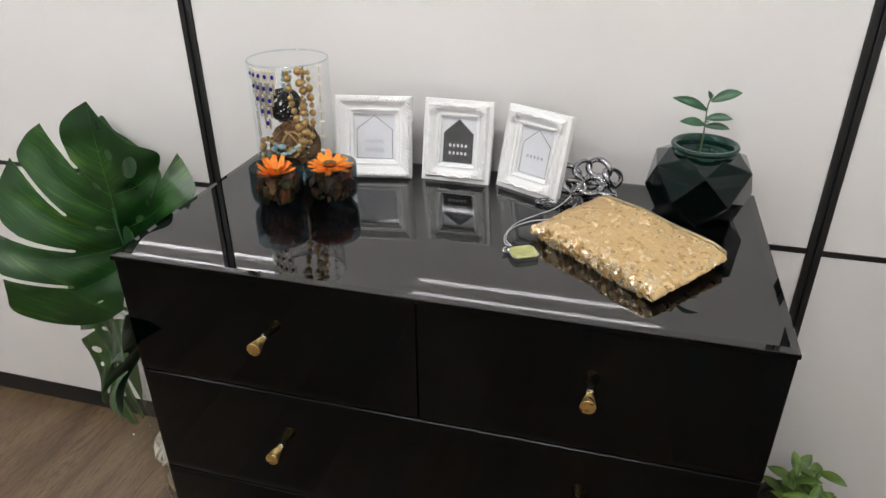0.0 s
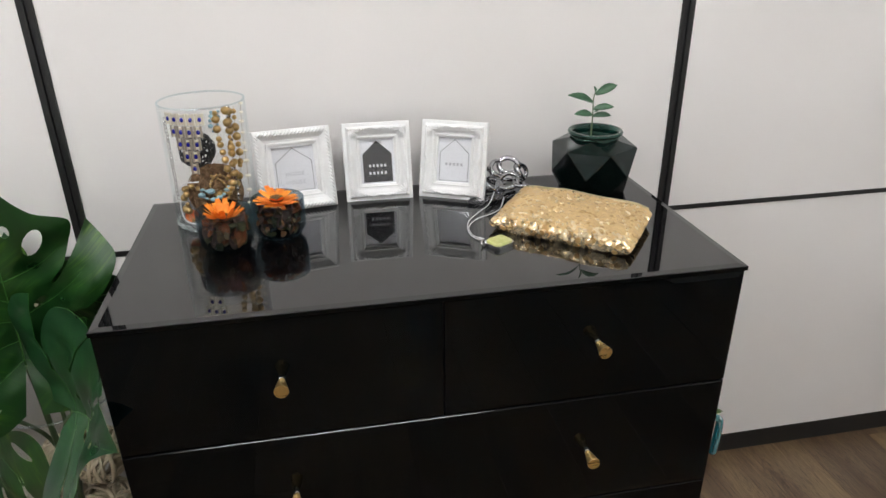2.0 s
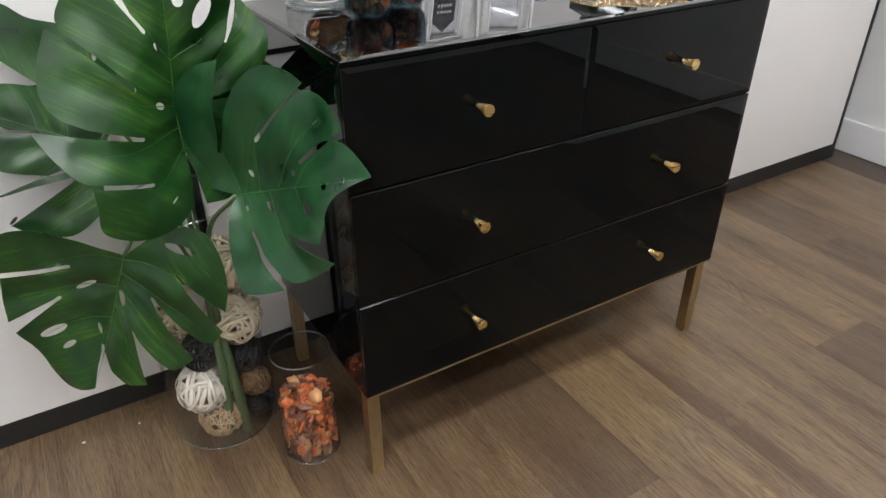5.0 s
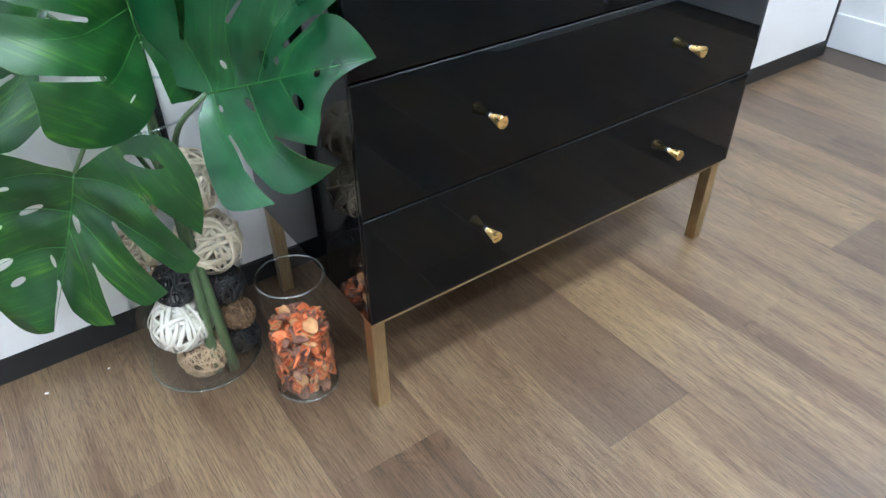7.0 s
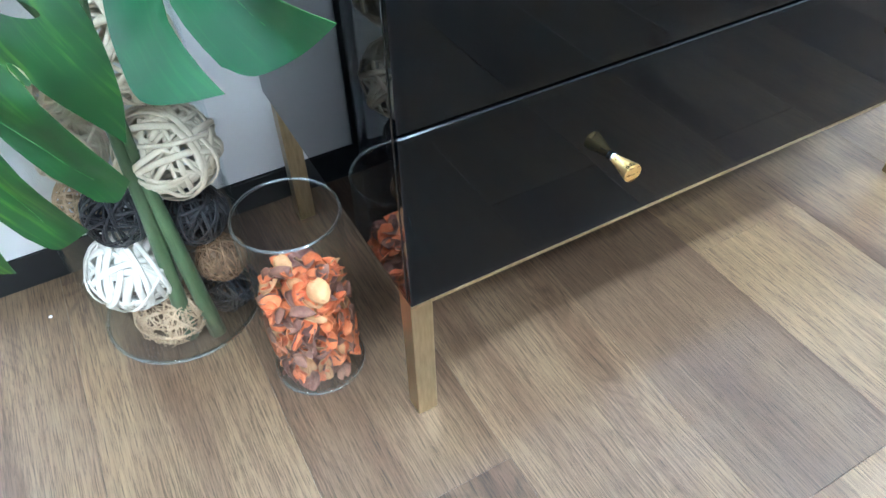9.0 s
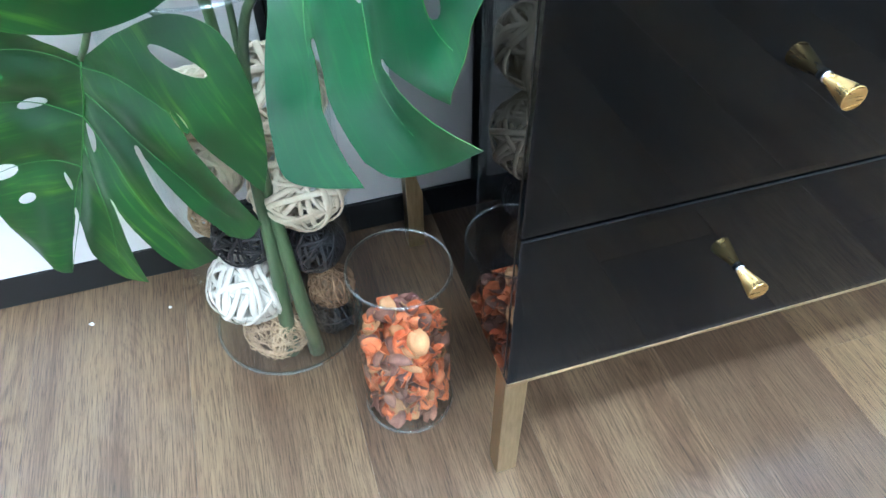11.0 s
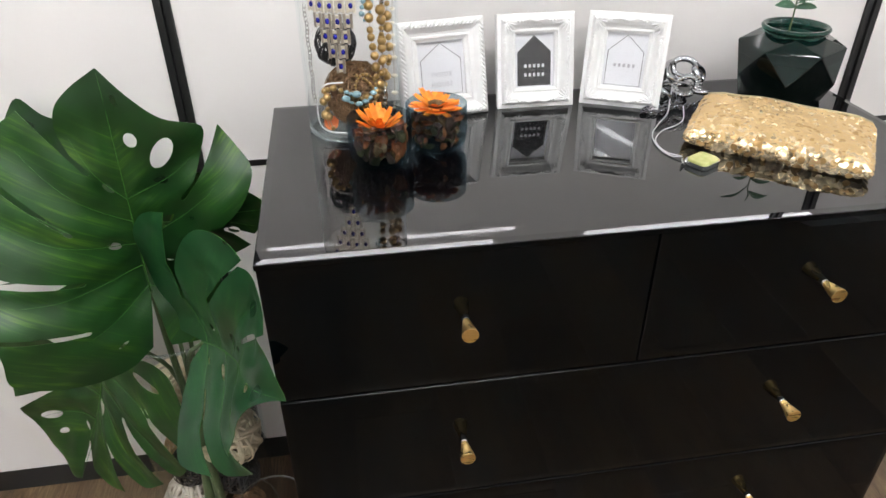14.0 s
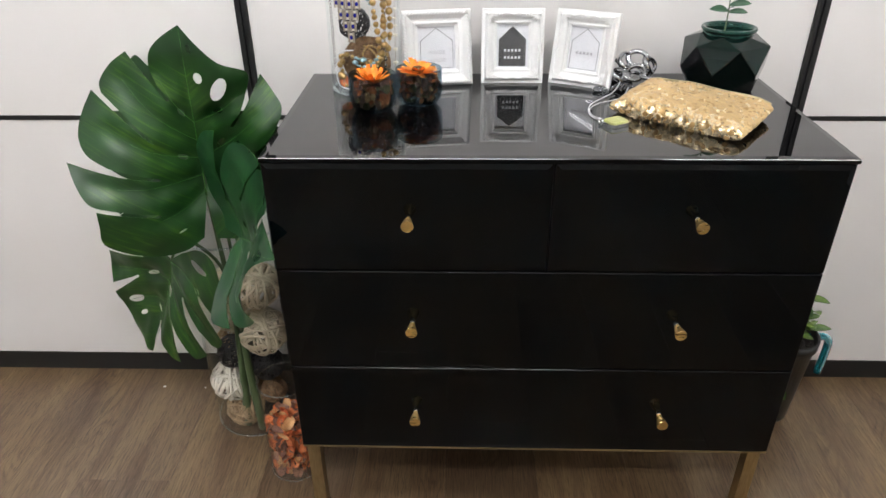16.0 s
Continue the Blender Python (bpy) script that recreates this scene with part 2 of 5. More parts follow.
M_LAPIS = mat("lapis_bead", (0.018, 0.018, 0.26), 0.22)
M_TURQ = vary(mat("turquoise_chip", rough=0.4), (0.17, 0.31, 0.36), (0.33, 0.48, 0.52), 90, 3)
M_SILVER = mat("silver_links", (0.55, 0.53, 0.5), 0.25, 1.0)
M_SILK = mat("pale_grey_cord", (0.62, 0.62, 0.63), 0.35, 0.2)
M_CORD = mat("white_cord", (0.78, 0.78, 0.78), 0.5)
M_SEQ = mat("gold_sequin", (0.70, 0.50, 0.25), 0.34, 0.65)
M_SEQ2 = mat("bright_gold_sequin", (0.92, 0.74, 0.47), 0.20, 0.8)
M_SEQ3 = mat("amber_sequin", (0.52, 0.33, 0.14), 0.34, 0.65)
M_CLASP = vary(mat("pale_brass_frame", rough=0.34, metal=0.9), (0.52, 0.43, 0.24), (0.66, 0.55, 0.33), 40, 3)
M_CLOTH = mat("gold_lining", (0.45, 0.30, 0.13), 0.6)
M_STONE = vary(mat("olive_stone", rough=0.25), (0.36, 0.38, 0.12), (0.52, 0.52, 0.22), 60, 4)
M_LAMP = emitter("lamp_diffuser", (0.985, 0.985, 1.0), LIGHT)
M_HOUSING = mat("lamp_housing", (0.75, 0.75, 0.75), 0.4)


# ---- mesh helpers ----
def thing(name, label, category, m=None, group="", kind=""):
    ob = new(name)
    ob.matrix_basis = m or Matrix()
    return tagged(ob, label, category, group, kind)


def part(name, bm, material, parent=None, label="", m=None, smooth=False):
    """Links a bmesh as one mesh object under a thing or a part."""
    me = bpy.data.meshes.new(name)
    if smooth:
        for f in bm.faces:
            f.smooth = True
        for e in bm.edges:
            e.smooth = e.calc_face_angle(0.0) < 0.9
    bm.to_mesh(me)
    bm.free()
    for one in material if isinstance(material, (list, tuple)) else (material,):
        me.materials.append(one)
    ob = new(name, me)
    if parent:
        ob.parent = parent
    if m:
        ob.matrix_basis = m
    if label:
        ob["label"] = label
    return ob


def box(x0, x1, y0, y1, z0, z1, bev=0.0, seg=2, bm=None):
    bm2 = bmesh.new()
    bmesh.ops.create_cube(bm2, size=1.0)
    for v in bm2.verts:
        v.co = ((x0 + x1) / 2 + v.co.x * (x1 - x0), (y0 + y1) / 2 + v.co.y * (y1 - y0), (z0 + z1) / 2 + v.co.z * (z1 - z0))
    if bev:
        bmesh.ops.bevel(bm2, geom=bm2.edges[:], offset=bev, segments=seg, profile=0.6, affect="EDGES")
    return join(bm, bm2)


def join(bm, other):
    if bm is None:
        return other
    me = bpy.data.meshes.new("tmp")
    other.to_mesh(me)
    other.free()
    bm.from_mesh(me)
    bpy.data.meshes.remove(me)
    return bm


def lathe(profile, n=48, bm=None, matrix=None, mi=0):
    """Turns a profile of (radius, z) about z."""
    bm = bm or bmesh.new()
    rings = []
    for r, z in profile:
        if r < 1e-6:
            rings.append([bm.verts.new((0, 0, z))])
        else:
            rings.append([bm.verts.new((r * math.cos(2 * math.pi * k / n), r * math.sin(2 * math.pi * k / n), z)) for k in range(n)])
    made = [v for ring in rings for v in ring]
    for a, b in zip(rings, rings[1:]):
        for k in range(n):
            l = (k + 1) % n
            vs = [a[k % len(a)], a[l % len(a)], b[l % len(b)], b[k % len(b)]]
            vs = list(dict.fromkeys(vs))
            if len(vs) > 2:
                bm.faces.new(vs).material_index = mi
    if matrix:
        bmesh.ops.transform(bm, matrix=matrix, verts=made)
    return bm


def tube(points, radius, n=8, bm=None, flat=1.0, closed=False, mi=0):
    """A tube along points; radius may be a function of 0..1; flat squeezes it along one side."""
    bm = bm or bmesh.new()
    pts = [Vector(p) for p in points]
    count = len(pts)
    up = Vector((0.13, 0.31, 0.94))
    rings = []
    for i, p in enumerate(pts):
        a = pts[(i - 1) % count] if closed else pts[max(i - 1, 0)]
        b = pts[(i + 1) % count] if closed else pts[min(i + 1, count - 1)]
        d = (b - a).normalized()
        side = d.cross(up)
        if side.length < 1e-4:
            side = d.cross(Vector((1, 0, 0)))
        side.normalize()
        up = side.cross(d).normalized()
        r = radius(i / max(1, count - 1)) if callable(radius) else radius
        rings.append([bm.verts.new(p + side * (r * math.cos(2 * math.pi * k / n)) + up * (r * flat * math.sin(2 * math.pi * k / n))) for k in range(n)])
    for i in range(count if closed else count - 1):
        a, b = rings[i], rings[(i + 1) % count]
        for k in range(n):
            f = bm.faces.new((a[k], a[(k + 1) % n], b[(k + 1) % n], b[k]))
            f.smooth, f.material_index = True, mi
    if not closed:
        for ring in (rings[0][::-1], rings[-1]):
            bm.faces.new(ring).material_index = mi
    return bm


def spline(points, per=8):
    """Smooth curve through points (Catmull-Rom)."""
    p = [Vector(q) for q in points]
    p = [2 * p[0] - p[1], *p, 2 * p[-1] - p[-2]]
    out = []
    for i in range(1, len(p) - 2):
        for k in range(per):
            t = k / per
            a, b, c, d = p[i - 1:i + 3]
            out.append(0.5 * ((2 * b) + (c - a) * t + (2 * a - 5 * b + 4 * c - d) * t * t + (3 * b - a - 3 * c + d) * t ** 3))
    out.append(p[-2])
    return out


def ball(center, r, bm=None, u=10, v=7, mi=0, squash=1.0):
    bm = bm or bmesh.new()
    made = bmesh.ops.create_uvsphere(bm, u_segments=u, v_segments=v, radius=r, matrix=Matrix.Translation(center) @ Matrix.Diagonal((1, 1, squash, 1)))
    for f in {f for w in made["verts"] for f in w.link_faces}:
        f.smooth, f.material_index = True, mi
    return bm


# ---- the room ----
X0, X1, Y0 = -2.9, 2.545, -3.4
floor = tagged(part("floor", box(X0, X1, Y0, 0.62, -0.03, -0.0045), M_GAP), "grey-brown oak-look plank floor", "floor", kind="structure")
tagged(part("ceiling", box(X0, X1, Y0, 1.2, CEIL, CEIL + 0.1), M_CEIL), "white ceiling with strip lights", "ceiling", kind="structure")
# west wall is never in view; added in grey to hold down bounced light
tagged(part("unseen_wall_west", box(X0 - 0.1, X0, Y0, 1.2, 0, CEIL), M_FARWALL), "unseen grey wall added to close the room", "wall", kind="structure")
tagged(part("wall_east", box(X1, X1 + 0.1, Y0, 1.2, 0, CEIL), M_WALLP), "plain white painted wall", "wall", kind="structure")
# south wall is out of view; added in white to bounce fill onto the fronts
tagged(part("unseen_wall_south", box(X0, X1, Y0 - 0.1, Y0, 0, CEIL), M_WALLP), "plain white painted wall", "wall", kind="structure")
tagged(part("wall_north", box(X0, X1, 0.62, 0.72, 0, CEIL), M_WALLP), "white wall behind the sliding doors", "wall", kind="structure")
tagged(part("baseboard", box(X1 - 0.016, X1 - 0.001, Y0, 0.575, 0.0, 0.14, 0.004), M_SKIRT), "white glossy skirting board", "skirting", kind="structure")
tagged(part("trim", box(X0, 2.44, WALL + 0.002, 0.61, 0.0, 0.062, 0.002), M_STILE), "black plinth under the sliding doors", "plinth", kind="structure")
tagged(part("trim", box(X0, 2.44, WALL - 0.01, 0.615, 2.36, CEIL - 0.002), M_WALLP), "white bulkhead above the sliding doors", "bulkhead", kind="structure")


def sliding_door(name, xa, xb, back):
    d = tagged(new(name), "glossy white sliding door with black aluminium edges", "sliding door", kind="structure")
    y = WALL + back
    w = 0.0135
    part("lower_panel", box(xa + w, xb - w, y + 0.002, y + 0.02, 0.064, 0.7915, 0.001), M_PANEL, d)
    part("upper_panel", box(xa + w, xb - w, y + 0.002, y + 0.02, 0.8025, 2.34, 0.001), M_PANEL, d)
    part("rail", box(xa + w, xb - w, y, y + 0.02, 0.7915, 0.8025), M_STILE, d, "thin black cross rail")
    for a in (xa, xb - w):
        part("stile", box(a + 0.0004, a + w - 0.0004, y - 0.003, y + 0.024, 0.063, 2.35, 0.0015), M_STILE, d, "black aluminium stile")
    return d


sliding_door("door_1", -2.74, -1.45, 0.004)
sliding_door("door_2", -1.45, -0.157, 0.0)
sliding_door("door_3", -0.157, 1.134, 0.004)
sliding_door("door_4", 1.134, 2.43, 0.0)


def ceiling_light(x, y, length, apart):
    l = thing("ceiling_light", "long white twin strip light on the ceiling", "ceiling light", pose(x, y, CEIL), "strip lights on the ceiling")
    part("housing", box(-length / 2, length / 2, -0.15, 0.15, -0.05, -0.001, 0.006), M_HOUSING, l)
    for side in (-apart / 2, apart / 2):
        part("diffuser", box(-length / 2 + 0.01, length / 2 - 0.01, side - 0.0105, side + 0.0105, -0.066, -0.051, 0.006), M_LAMP, l, "glowing white strip")


for lx, ly, length, apart in ((-1.90, -1.59, 1.42, 0.16), (0.35, -1.59, 1.46, 0.16), (-1.75, -0.70, 1.45, 0.13), (0.05, -0.70, 1.45, 0.13), (1.80, -0.70, 1.20, 0.13)):
    ceiling_light(lx, ly, length, apart)


# ---- chest of drawers ----
def bevelled_pane(x0, x1, y0, y1, z0, z1, axis, band, dip, nip=0.0006):
    """A glass panel whose outer face (low y, or high z) is ground to a shallow slope round its border."""
    bm = bmesh.new()
    if axis == "y":
        def ring(ins, d):
            return [bm.verts.new(p) for p in ((x0 + ins, y0 + d, z0 + ins), (x1 - ins, y0 + d, z0 + ins), (x1 - ins, y0 + d, z1 - ins), (x0 + ins, y0 + d, z1 - ins))]
        deep = y1 - y0
    else:
        def ring(ins, d):
            return [bm.verts.new(p) for p in ((x0 + ins, y0 + ins, z1 - d), (x1 - ins, y0 + ins, z1 - d), (x1 - ins, y1 - ins, z1 - d), (x0 + ins, y1 - ins, z1 - d))]
        deep = z1 - z0
    loops = [ring(0.0, deep), ring(0.0, dip + nip), ring(nip, dip), ring(band, 0.0)]
    for k, (a, b) in enumerate(zip(loops, loops[1:])):
        for i in range(4):
            bm.faces.new((a[i], a[(i + 1) % 4], b[(i + 1) % 4], b[i])).material_index = (2, 1, 0)[k]
    bm.faces.new(loops[-1])
    bm.faces.new(loops[0][::-1])
    bmesh.ops.recalc_face_normals(bm, faces=bm.faces)
    return bm


def chest():
    c = thing("chest_of_drawers", "glossy black glass chest of four drawers on brass legs", "chest of drawers")
    part("body", box(0.004, 0.996, 0.012, 0.49, 0.238, T - 0.0095), M_CARC, c)
    top = bevelled_pane(-0.001, 1.001, -0.006, 0.494, T - 0.009, T, "z", 0.0115, 0.0011, 0.0010)
    part("top_panel", top, [M_TOP, M_EDGE, M_BLACK], c, "mirror-like black glass top")
    part("side_panel", box(-0.001, 0.0035, 0.008, 0.492, 0.238, T - 0.0095, 0.0012), M_SIDE, c)
    part("side_panel", box(0.9965, 1.001, 0.008, 0.492, 0.238, T - 0.0095, 0.0012), M_SIDE, c)
    rows = ((0.690, T - 0.0115, 0.0, 0.4985), (0.690, T - 0.0115, 0.5015, 1.0), (0.461, 0.6865, 0.0, 1.0), (0.237, 0.4575, 0.0, 1.0))
    for z0, z1, xa, xb in rows:
        front = bevelled_pane(xa, xb, -0.002, 0.0115, z0, z1, "y", 0.0105, 0.0011, 0.0014)
        d = part("drawer", front, [M_BLACK, M_SEAM, M_BLACK], c, "black glass drawer front")
        for kx in ((0.25,) if xb < 0.6 else (0.754,) if xa > 0.4 else (0.25, 0.754)):
            prof = [(0.0, 0.0), (0.0056, 0.0), (0.0056, 0.0035), (0.0046, 0.0042), (0.0112, 0.0335), (0.0108, 0.0348), (0.0, 0.0348)]
            k = lathe(prof, 28, matrix=pose(kx, -0.002, {0.690: 0.800, 0.461: 0.5725, 0.237: 0.3435}[z0], 90, 0, 0))
            for f in k.faces:
                f.smooth = len(f.verts) == 4 and abs(f.normal.y) < 0.9
                if f.calc_center_median().y > -0.0063:
                    f.material_index = 1
            part("knob", k, [M_GOLD, M_STEEL], d, "tapered gold knob")
    for lx, ly in ((0.004, 0.012), (0.968, 0.012), (0.004, 0.452), (0.968, 0.452)):
        part("leg", box(lx, lx + 0.028, ly, ly + 0.028, 0.0, 0.2322, 0.0012), M_LEG, c, "square brass leg")
    for b in ((0.000, 1.000, -0.0012, 0.040), (0.002, 0.998, 0.452, 0.482)):
        part("rail", box(*b, 0.2326, 0.2365, 0.001), M_LEG, c, "slim brass rail")
    for b in ((0.002, 0.030, 0.0405, 0.4515), (0.970, 0.998, 0.0405, 0.4515)):
        part("rail", box(*b, 0.2326, 0.2365, 0.001), M_LEG, c, "slim brass rail")


chest()


# ---- artificial monstera in a tall glass vase ----
from mathutils.geometry import delaunay_2d_cdt


def half_outline(lobes, junction):
    """One half of a leaf's outline, from the tip to the junction. Lobes: (outer edge, rounded notch after it)."""
    out = []
    for k, (edge, notch) in enumerate(lobes):
        out += spline([(x, y, 0) for x, y in edge], 5) if len(edge) > 2 else [Vector((x, y, 0)) for x, y in edge]
        if notch is None:
            out += spline([(*edge[-1], 0), (*(Vector(edge[-1]) * 0.45 + Vector(junction) * 0.55), 0), (*junction, 0)], 4)[1:-1]
            continue
        s, c = Vector(notch), Vector(edge[-1])
        d = (c * 0.6 + Vector(lobes[k + 1][0][0]) * 0.4 - s).normalized()
        w = Vector((-d.y, d.x)) * 0.0032
        if w.dot(c - s) < 0:
            w = -w
        near, far = s + w + d * 0.014, s - w + d * 0.014
        out += [(c * (1 - t) + near * t).to_3d() for t in (0.2, 0.4, 0.6, 0.8)]
        out += [q.to_3d() for q in (near, s + w * 1.1 + d * 0.007, s + w * 0.8 + d * 0.002, s, s - w * 0.8 + d * 0.002, s - w * 1.1 + d * 0.007, far)]
        out += [far.lerp(Vector(lobes[k + 1][0][0]), t).to_3d() for t in (0.2, 0.4, 0.6, 0.8)]
    return [q.to_2d() for q in out]


def blade(droop):
    """Height of a blade that sags through the given (x, y, height): a thin plate."""
    at = np.array([p[:2] for p in droop])
    n = len(at)

    def phi(r):
        return r * r * np.log(np.maximum(r, 1e-9))

    m = np.zeros((n + 3, n + 3))
    m[:n, :n] = phi(np.linalg.norm(at[:, None] - at[None], axis=2)) + np.eye(n) * 1e-4
    m[:n, n] = m[n, :n] = 1
    m[:n, n + 1:], m[n + 1:, :n] = at, at.T
    w = np.linalg.solve(m, np.array([p[2] for p in droop] + [0, 0, 0]))
    return lambda x, y: float(phi(np.hypot(at[:, 0] - x, at[:, 1] - y)) @ w[:n] + w[n] + w[n + 1] * x + w[n + 2] * y)


def inside(q, loops):
    odd = False
    for lp in loops:
        for i, a in enumerate(lp):
            b = lp[(i + 1) % len(lp)]
            if (a.y > q.y) != (b.y > q.y) and q.x < (b.x - a.x) * (q.y - a.y) / (b.y - a.y) + a.x:
                odd = not odd
    return odd


def leaf(parent, origin, axes, left, right, junction, holes, droop, material, grid=0.0085, quilt=0.0075):
    U, V, N = (Vector(a).normalized() for a in axes)
    bend = blade(droop)
    path = half_outline(left, junction) + [Vector(junction)] + half_outline(right, junction)[::-1][:-1]
    loops = [path]
    for hx, hy, ra, rb, ang in holes:
        c, s = math.cos(radians(ang)), math.sin(radians(ang))
        loops.append([Vector((hx + ra * math.cos(t) * c - rb * math.sin(t) * s, hy + ra * math.cos(t) * s + rb * math.sin(t) * c))
                      for t in (2 * math.pi * k / 14 for k in range(14))])
    verts, edges = [], []
    for lp in loops:
        n0 = len(verts)
        verts += lp
        edges += [(n0 + i, n0 + (i + 1) % len(lp)) for i in range(len(lp))]
    xs, ys = [p.x for p in path], [p.y for p in path]
    gx, row = min(xs), 0
    while gx < max(xs):
        gy = min(ys) + (row % 2) * grid / 2
        while gy < max(ys):
            q = Vector((gx, gy))
            if inside(q, loops) and min((q - p).length for lp in loops for p in lp) > grid * 0.45:
                verts.append(q)
            gy += grid
        gx += grid * 0.87
        row += 1
    vs, _, fs, *_ = delaunay_2d_cdt(verts, edges, [], 0, 1e-6)
    # veins: the midrib and one to each lobe, bowed towards the tip
    J, tp = Vector(junction), Vector(left[0][0][0])
    veins = [[J.lerp(tp, t / 12 * 0.98) for t in range(13)]]
    for lobes in (left, right):
        for k, (edge, _) in enumerate(lobes):
            pts = [Vector(p) for p in edge]
            mid = (pts[0] + pts[-1]) / 2 if k else (pts[len(pts) // 2] + pts[-1]) / 2
            root = J.lerp(tp, max(0.03, 0.46 - 0.44 * k / max(1, len(lobes) - 1)))
            end = root.lerp(mid, 0.90)
            d = end - root
            side = Vector((-d.y, d.x))
            if side.dot(tp - J) > 0:
                side = -side
            veins.append([root + d * (t / 12) + side * 0.07 * math.sin(math.pi * t / 12) for t in range(13)])
    segs = [(a, b) for v in veins for a, b in zip(v, v[1:])]
    sa = np.array([tuple(a) for a, _ in segs])
    sd = np.array([tuple(b - a) for a, b in segs])

    def vein_dist(q):
        r = np.array(tuple(q)) - sa
        t = np.clip((r * sd).sum(1) / (sd * sd).sum(1), 0, 1)
        return float(np.linalg.norm(r - sd * t[:, None], axis=1).min())

    org = Vector(origin)

    def lift(q, over=0.0):
        h = quilt * (1 - math.exp(-(vein_dist(q) / 0.020) ** 2)) - quilt * 0.6 + over
        h += 0.004 * noise.noise(Vector((q.x * 9, q.y * 9, org.x * 9))) + 0.002 * noise.noise(Vector((q.x * 24, q.y * 24, org.x * 5)))
        return org + U * q.x + V * q.y + N * (h + bend(q.x, q.y))

    bm = bmesh.new()
    made = [bm.verts.new(lift(q)) for q in vs]
    uv = bm.loops.layers.uv.new("UVMap")
    axis = (tp - J).normalized()
    for f in fs:
        if inside(sum((vs[i] for i in f), Vector((0, 0))) / len(f), loops):
            face = bm.faces.new([made[i] for i in f])
            for loop, i in zip(face.loops, f):
                q = vs[i] - J
                along, across = q.dot(axis), q.x * axis.y - q.y * axis.x
                loop[uv].uv = (3.0 * (along - 0.8 * abs(across)), 3.0 * across)
    bmesh.ops.delete(bm, geom=[v for v in bm.verts if not v.link_faces], context="VERTS")
    bm.normal_update()
    if sum((f.normal.dot(N) for f in bm.faces)) < 0:
        bmesh.ops.reverse_faces(bm, faces=bm.faces)
        bm.normal_update()
    # the back of the leaf, and a narrow rim that joins both
    front = list(bm.faces)
    rim = [e for e in bm.edges if len(e.link_faces) == 1]
    back = {v: bm.verts.new(v.co - v.normal * 0.0007) for v in list(bm.verts)}
    for f in front:
        g = bm.faces.new([back[v] for v in f.verts][::-1])
        g.smooth = f.smooth = True
        for la, lb in zip(g.loops, list(f.loops)[::-1]):
            la[uv].uv = lb[uv].uv
    for e in rim:
        p, q = e.link_loops[0].vert, e.link_loops[0].link_loop_next.vert
        bm.faces.new([bm.verts.new(c) for c in (q.co, p.co, back[p].co, back[q].co)]).material_index = 1
    ob = part("leaf", bm, [material, M_VEIN], parent, "large glossy split monstera leaf with holes")
    vb = bmesh.new()
    for v in veins:
        w = 0.0013 if v is veins[0] else 0.0008
        tube([lift(q, 0.0002) for q in v], lambda t, w=w: w * (1 - 0.75 * t), 5, vb)
    part("vein", vb, M_VEIN, ob, "pale raised veins")
    return lift(J)


plant = thing("monstera_plant", "artificial monstera with broad split green leaves in a glass vase", "plant", pose(-0.2, 0.32, 0.012))


# positions in the plant are given in the room's metres, from an Empty at its base
PB = Vector((-0.2, 0.32, 0.012))


def rel(*p):
    return Vector(p) - PB


ja = leaf(plant, rel(-0.217, 0.210, 0.876), ((0.939, 0.343, -0.023), (-0.006, 0.084, 0.996), (0.344, -0.935, 0.081)),
          [(((0.028, 0.207), (-0.007, 0.186), (-0.030, 0.162), (-0.036, 0.130), (-0.028, 0.096)), (-0.012, 0.064)),
           (((-0.073, 0.162), (-0.105, 0.140), (-0.129, 0.109), (-0.130, 0.088)), (-0.053, -0.016)),
           (((-0.147, 0.094), (-0.173, 0.050), (-0.186, 0.009), (-0.178, -0.025), (-0.145, -0.051)), (-0.054, -0.095)),
           (((-0.216, -0.037), (-0.207, -0.076), (-0.188, -0.113), (-0.154, -0.129)), (-0.065, -0.166)),
           (((-0.177, -0.128), (-0.177, -0.159), (-0.177, -0.200), (-0.135, -0.236), (-0.086, -0.256), (-0.032, -0.256), (0.009, -0.236)), None)],
          [(((0.028, 0.207), (0.055, 0.169), (0.090, 0.134), (0.141, 0.113), (0.134, 0.072), (0.117, 0.031)), (0.097, -0.000)),
           (((0.168, 0.103), (0.188, 0.068), (0.200, 0.034), (0.175, -0.011), (0.143, -0.048)), (0.085, -0.064)),
           (((0.134, -0.069), (0.128, -0.142), (0.112, -0.217), (0.084, -0.249), (0.036, -0.244)), None)],
          (0.027, -0.149),
          [(0.048, 0.106, 0.0110, 0.0080, -84), (0.083, 0.082, 0.0258, 0.0135, -116), (0.007, 0.039, 0.0097, 0.0045, -56), (-0.005, -0.055, 0.0104, 0.0060, -33), (0.073, -0.033, 0.0141, 0.0060, 43), (0.068, -0.093, 0.0086, 0.0040, 25), (-0.030, -0.209, 0.0087, 0.0025, 19)],
          [(0.028, 0.207, 0.017), (-0.012, 0.064, 0.003), (-0.073, 0.162, -0.014), (-0.053, -0.016, 0.009), (-0.147, 0.094, -0.026), (-0.054, -0.095, -0.001), (-0.216, -0.037, -0.007), (-0.065, -0.166, 0.016), (-0.176, -0.127, 0.044), (0.141, 0.113, 0.021), (0.097, -0.000, -0.007), (0.168, 0.103, -0.009), (0.047, 0.106, 0.007), (0.081, 0.082, 0.011), (0.006, 0.038, -0.006), (-0.008, -0.055, -0.017), (0.071, -0.034, -0.023), (0.069, -0.091, -0.021), (0.028, -0.117, -0.036), (0.160, 0.010, 0.032), (-0.093, -0.240, 0.008)],
          M_LEAF)

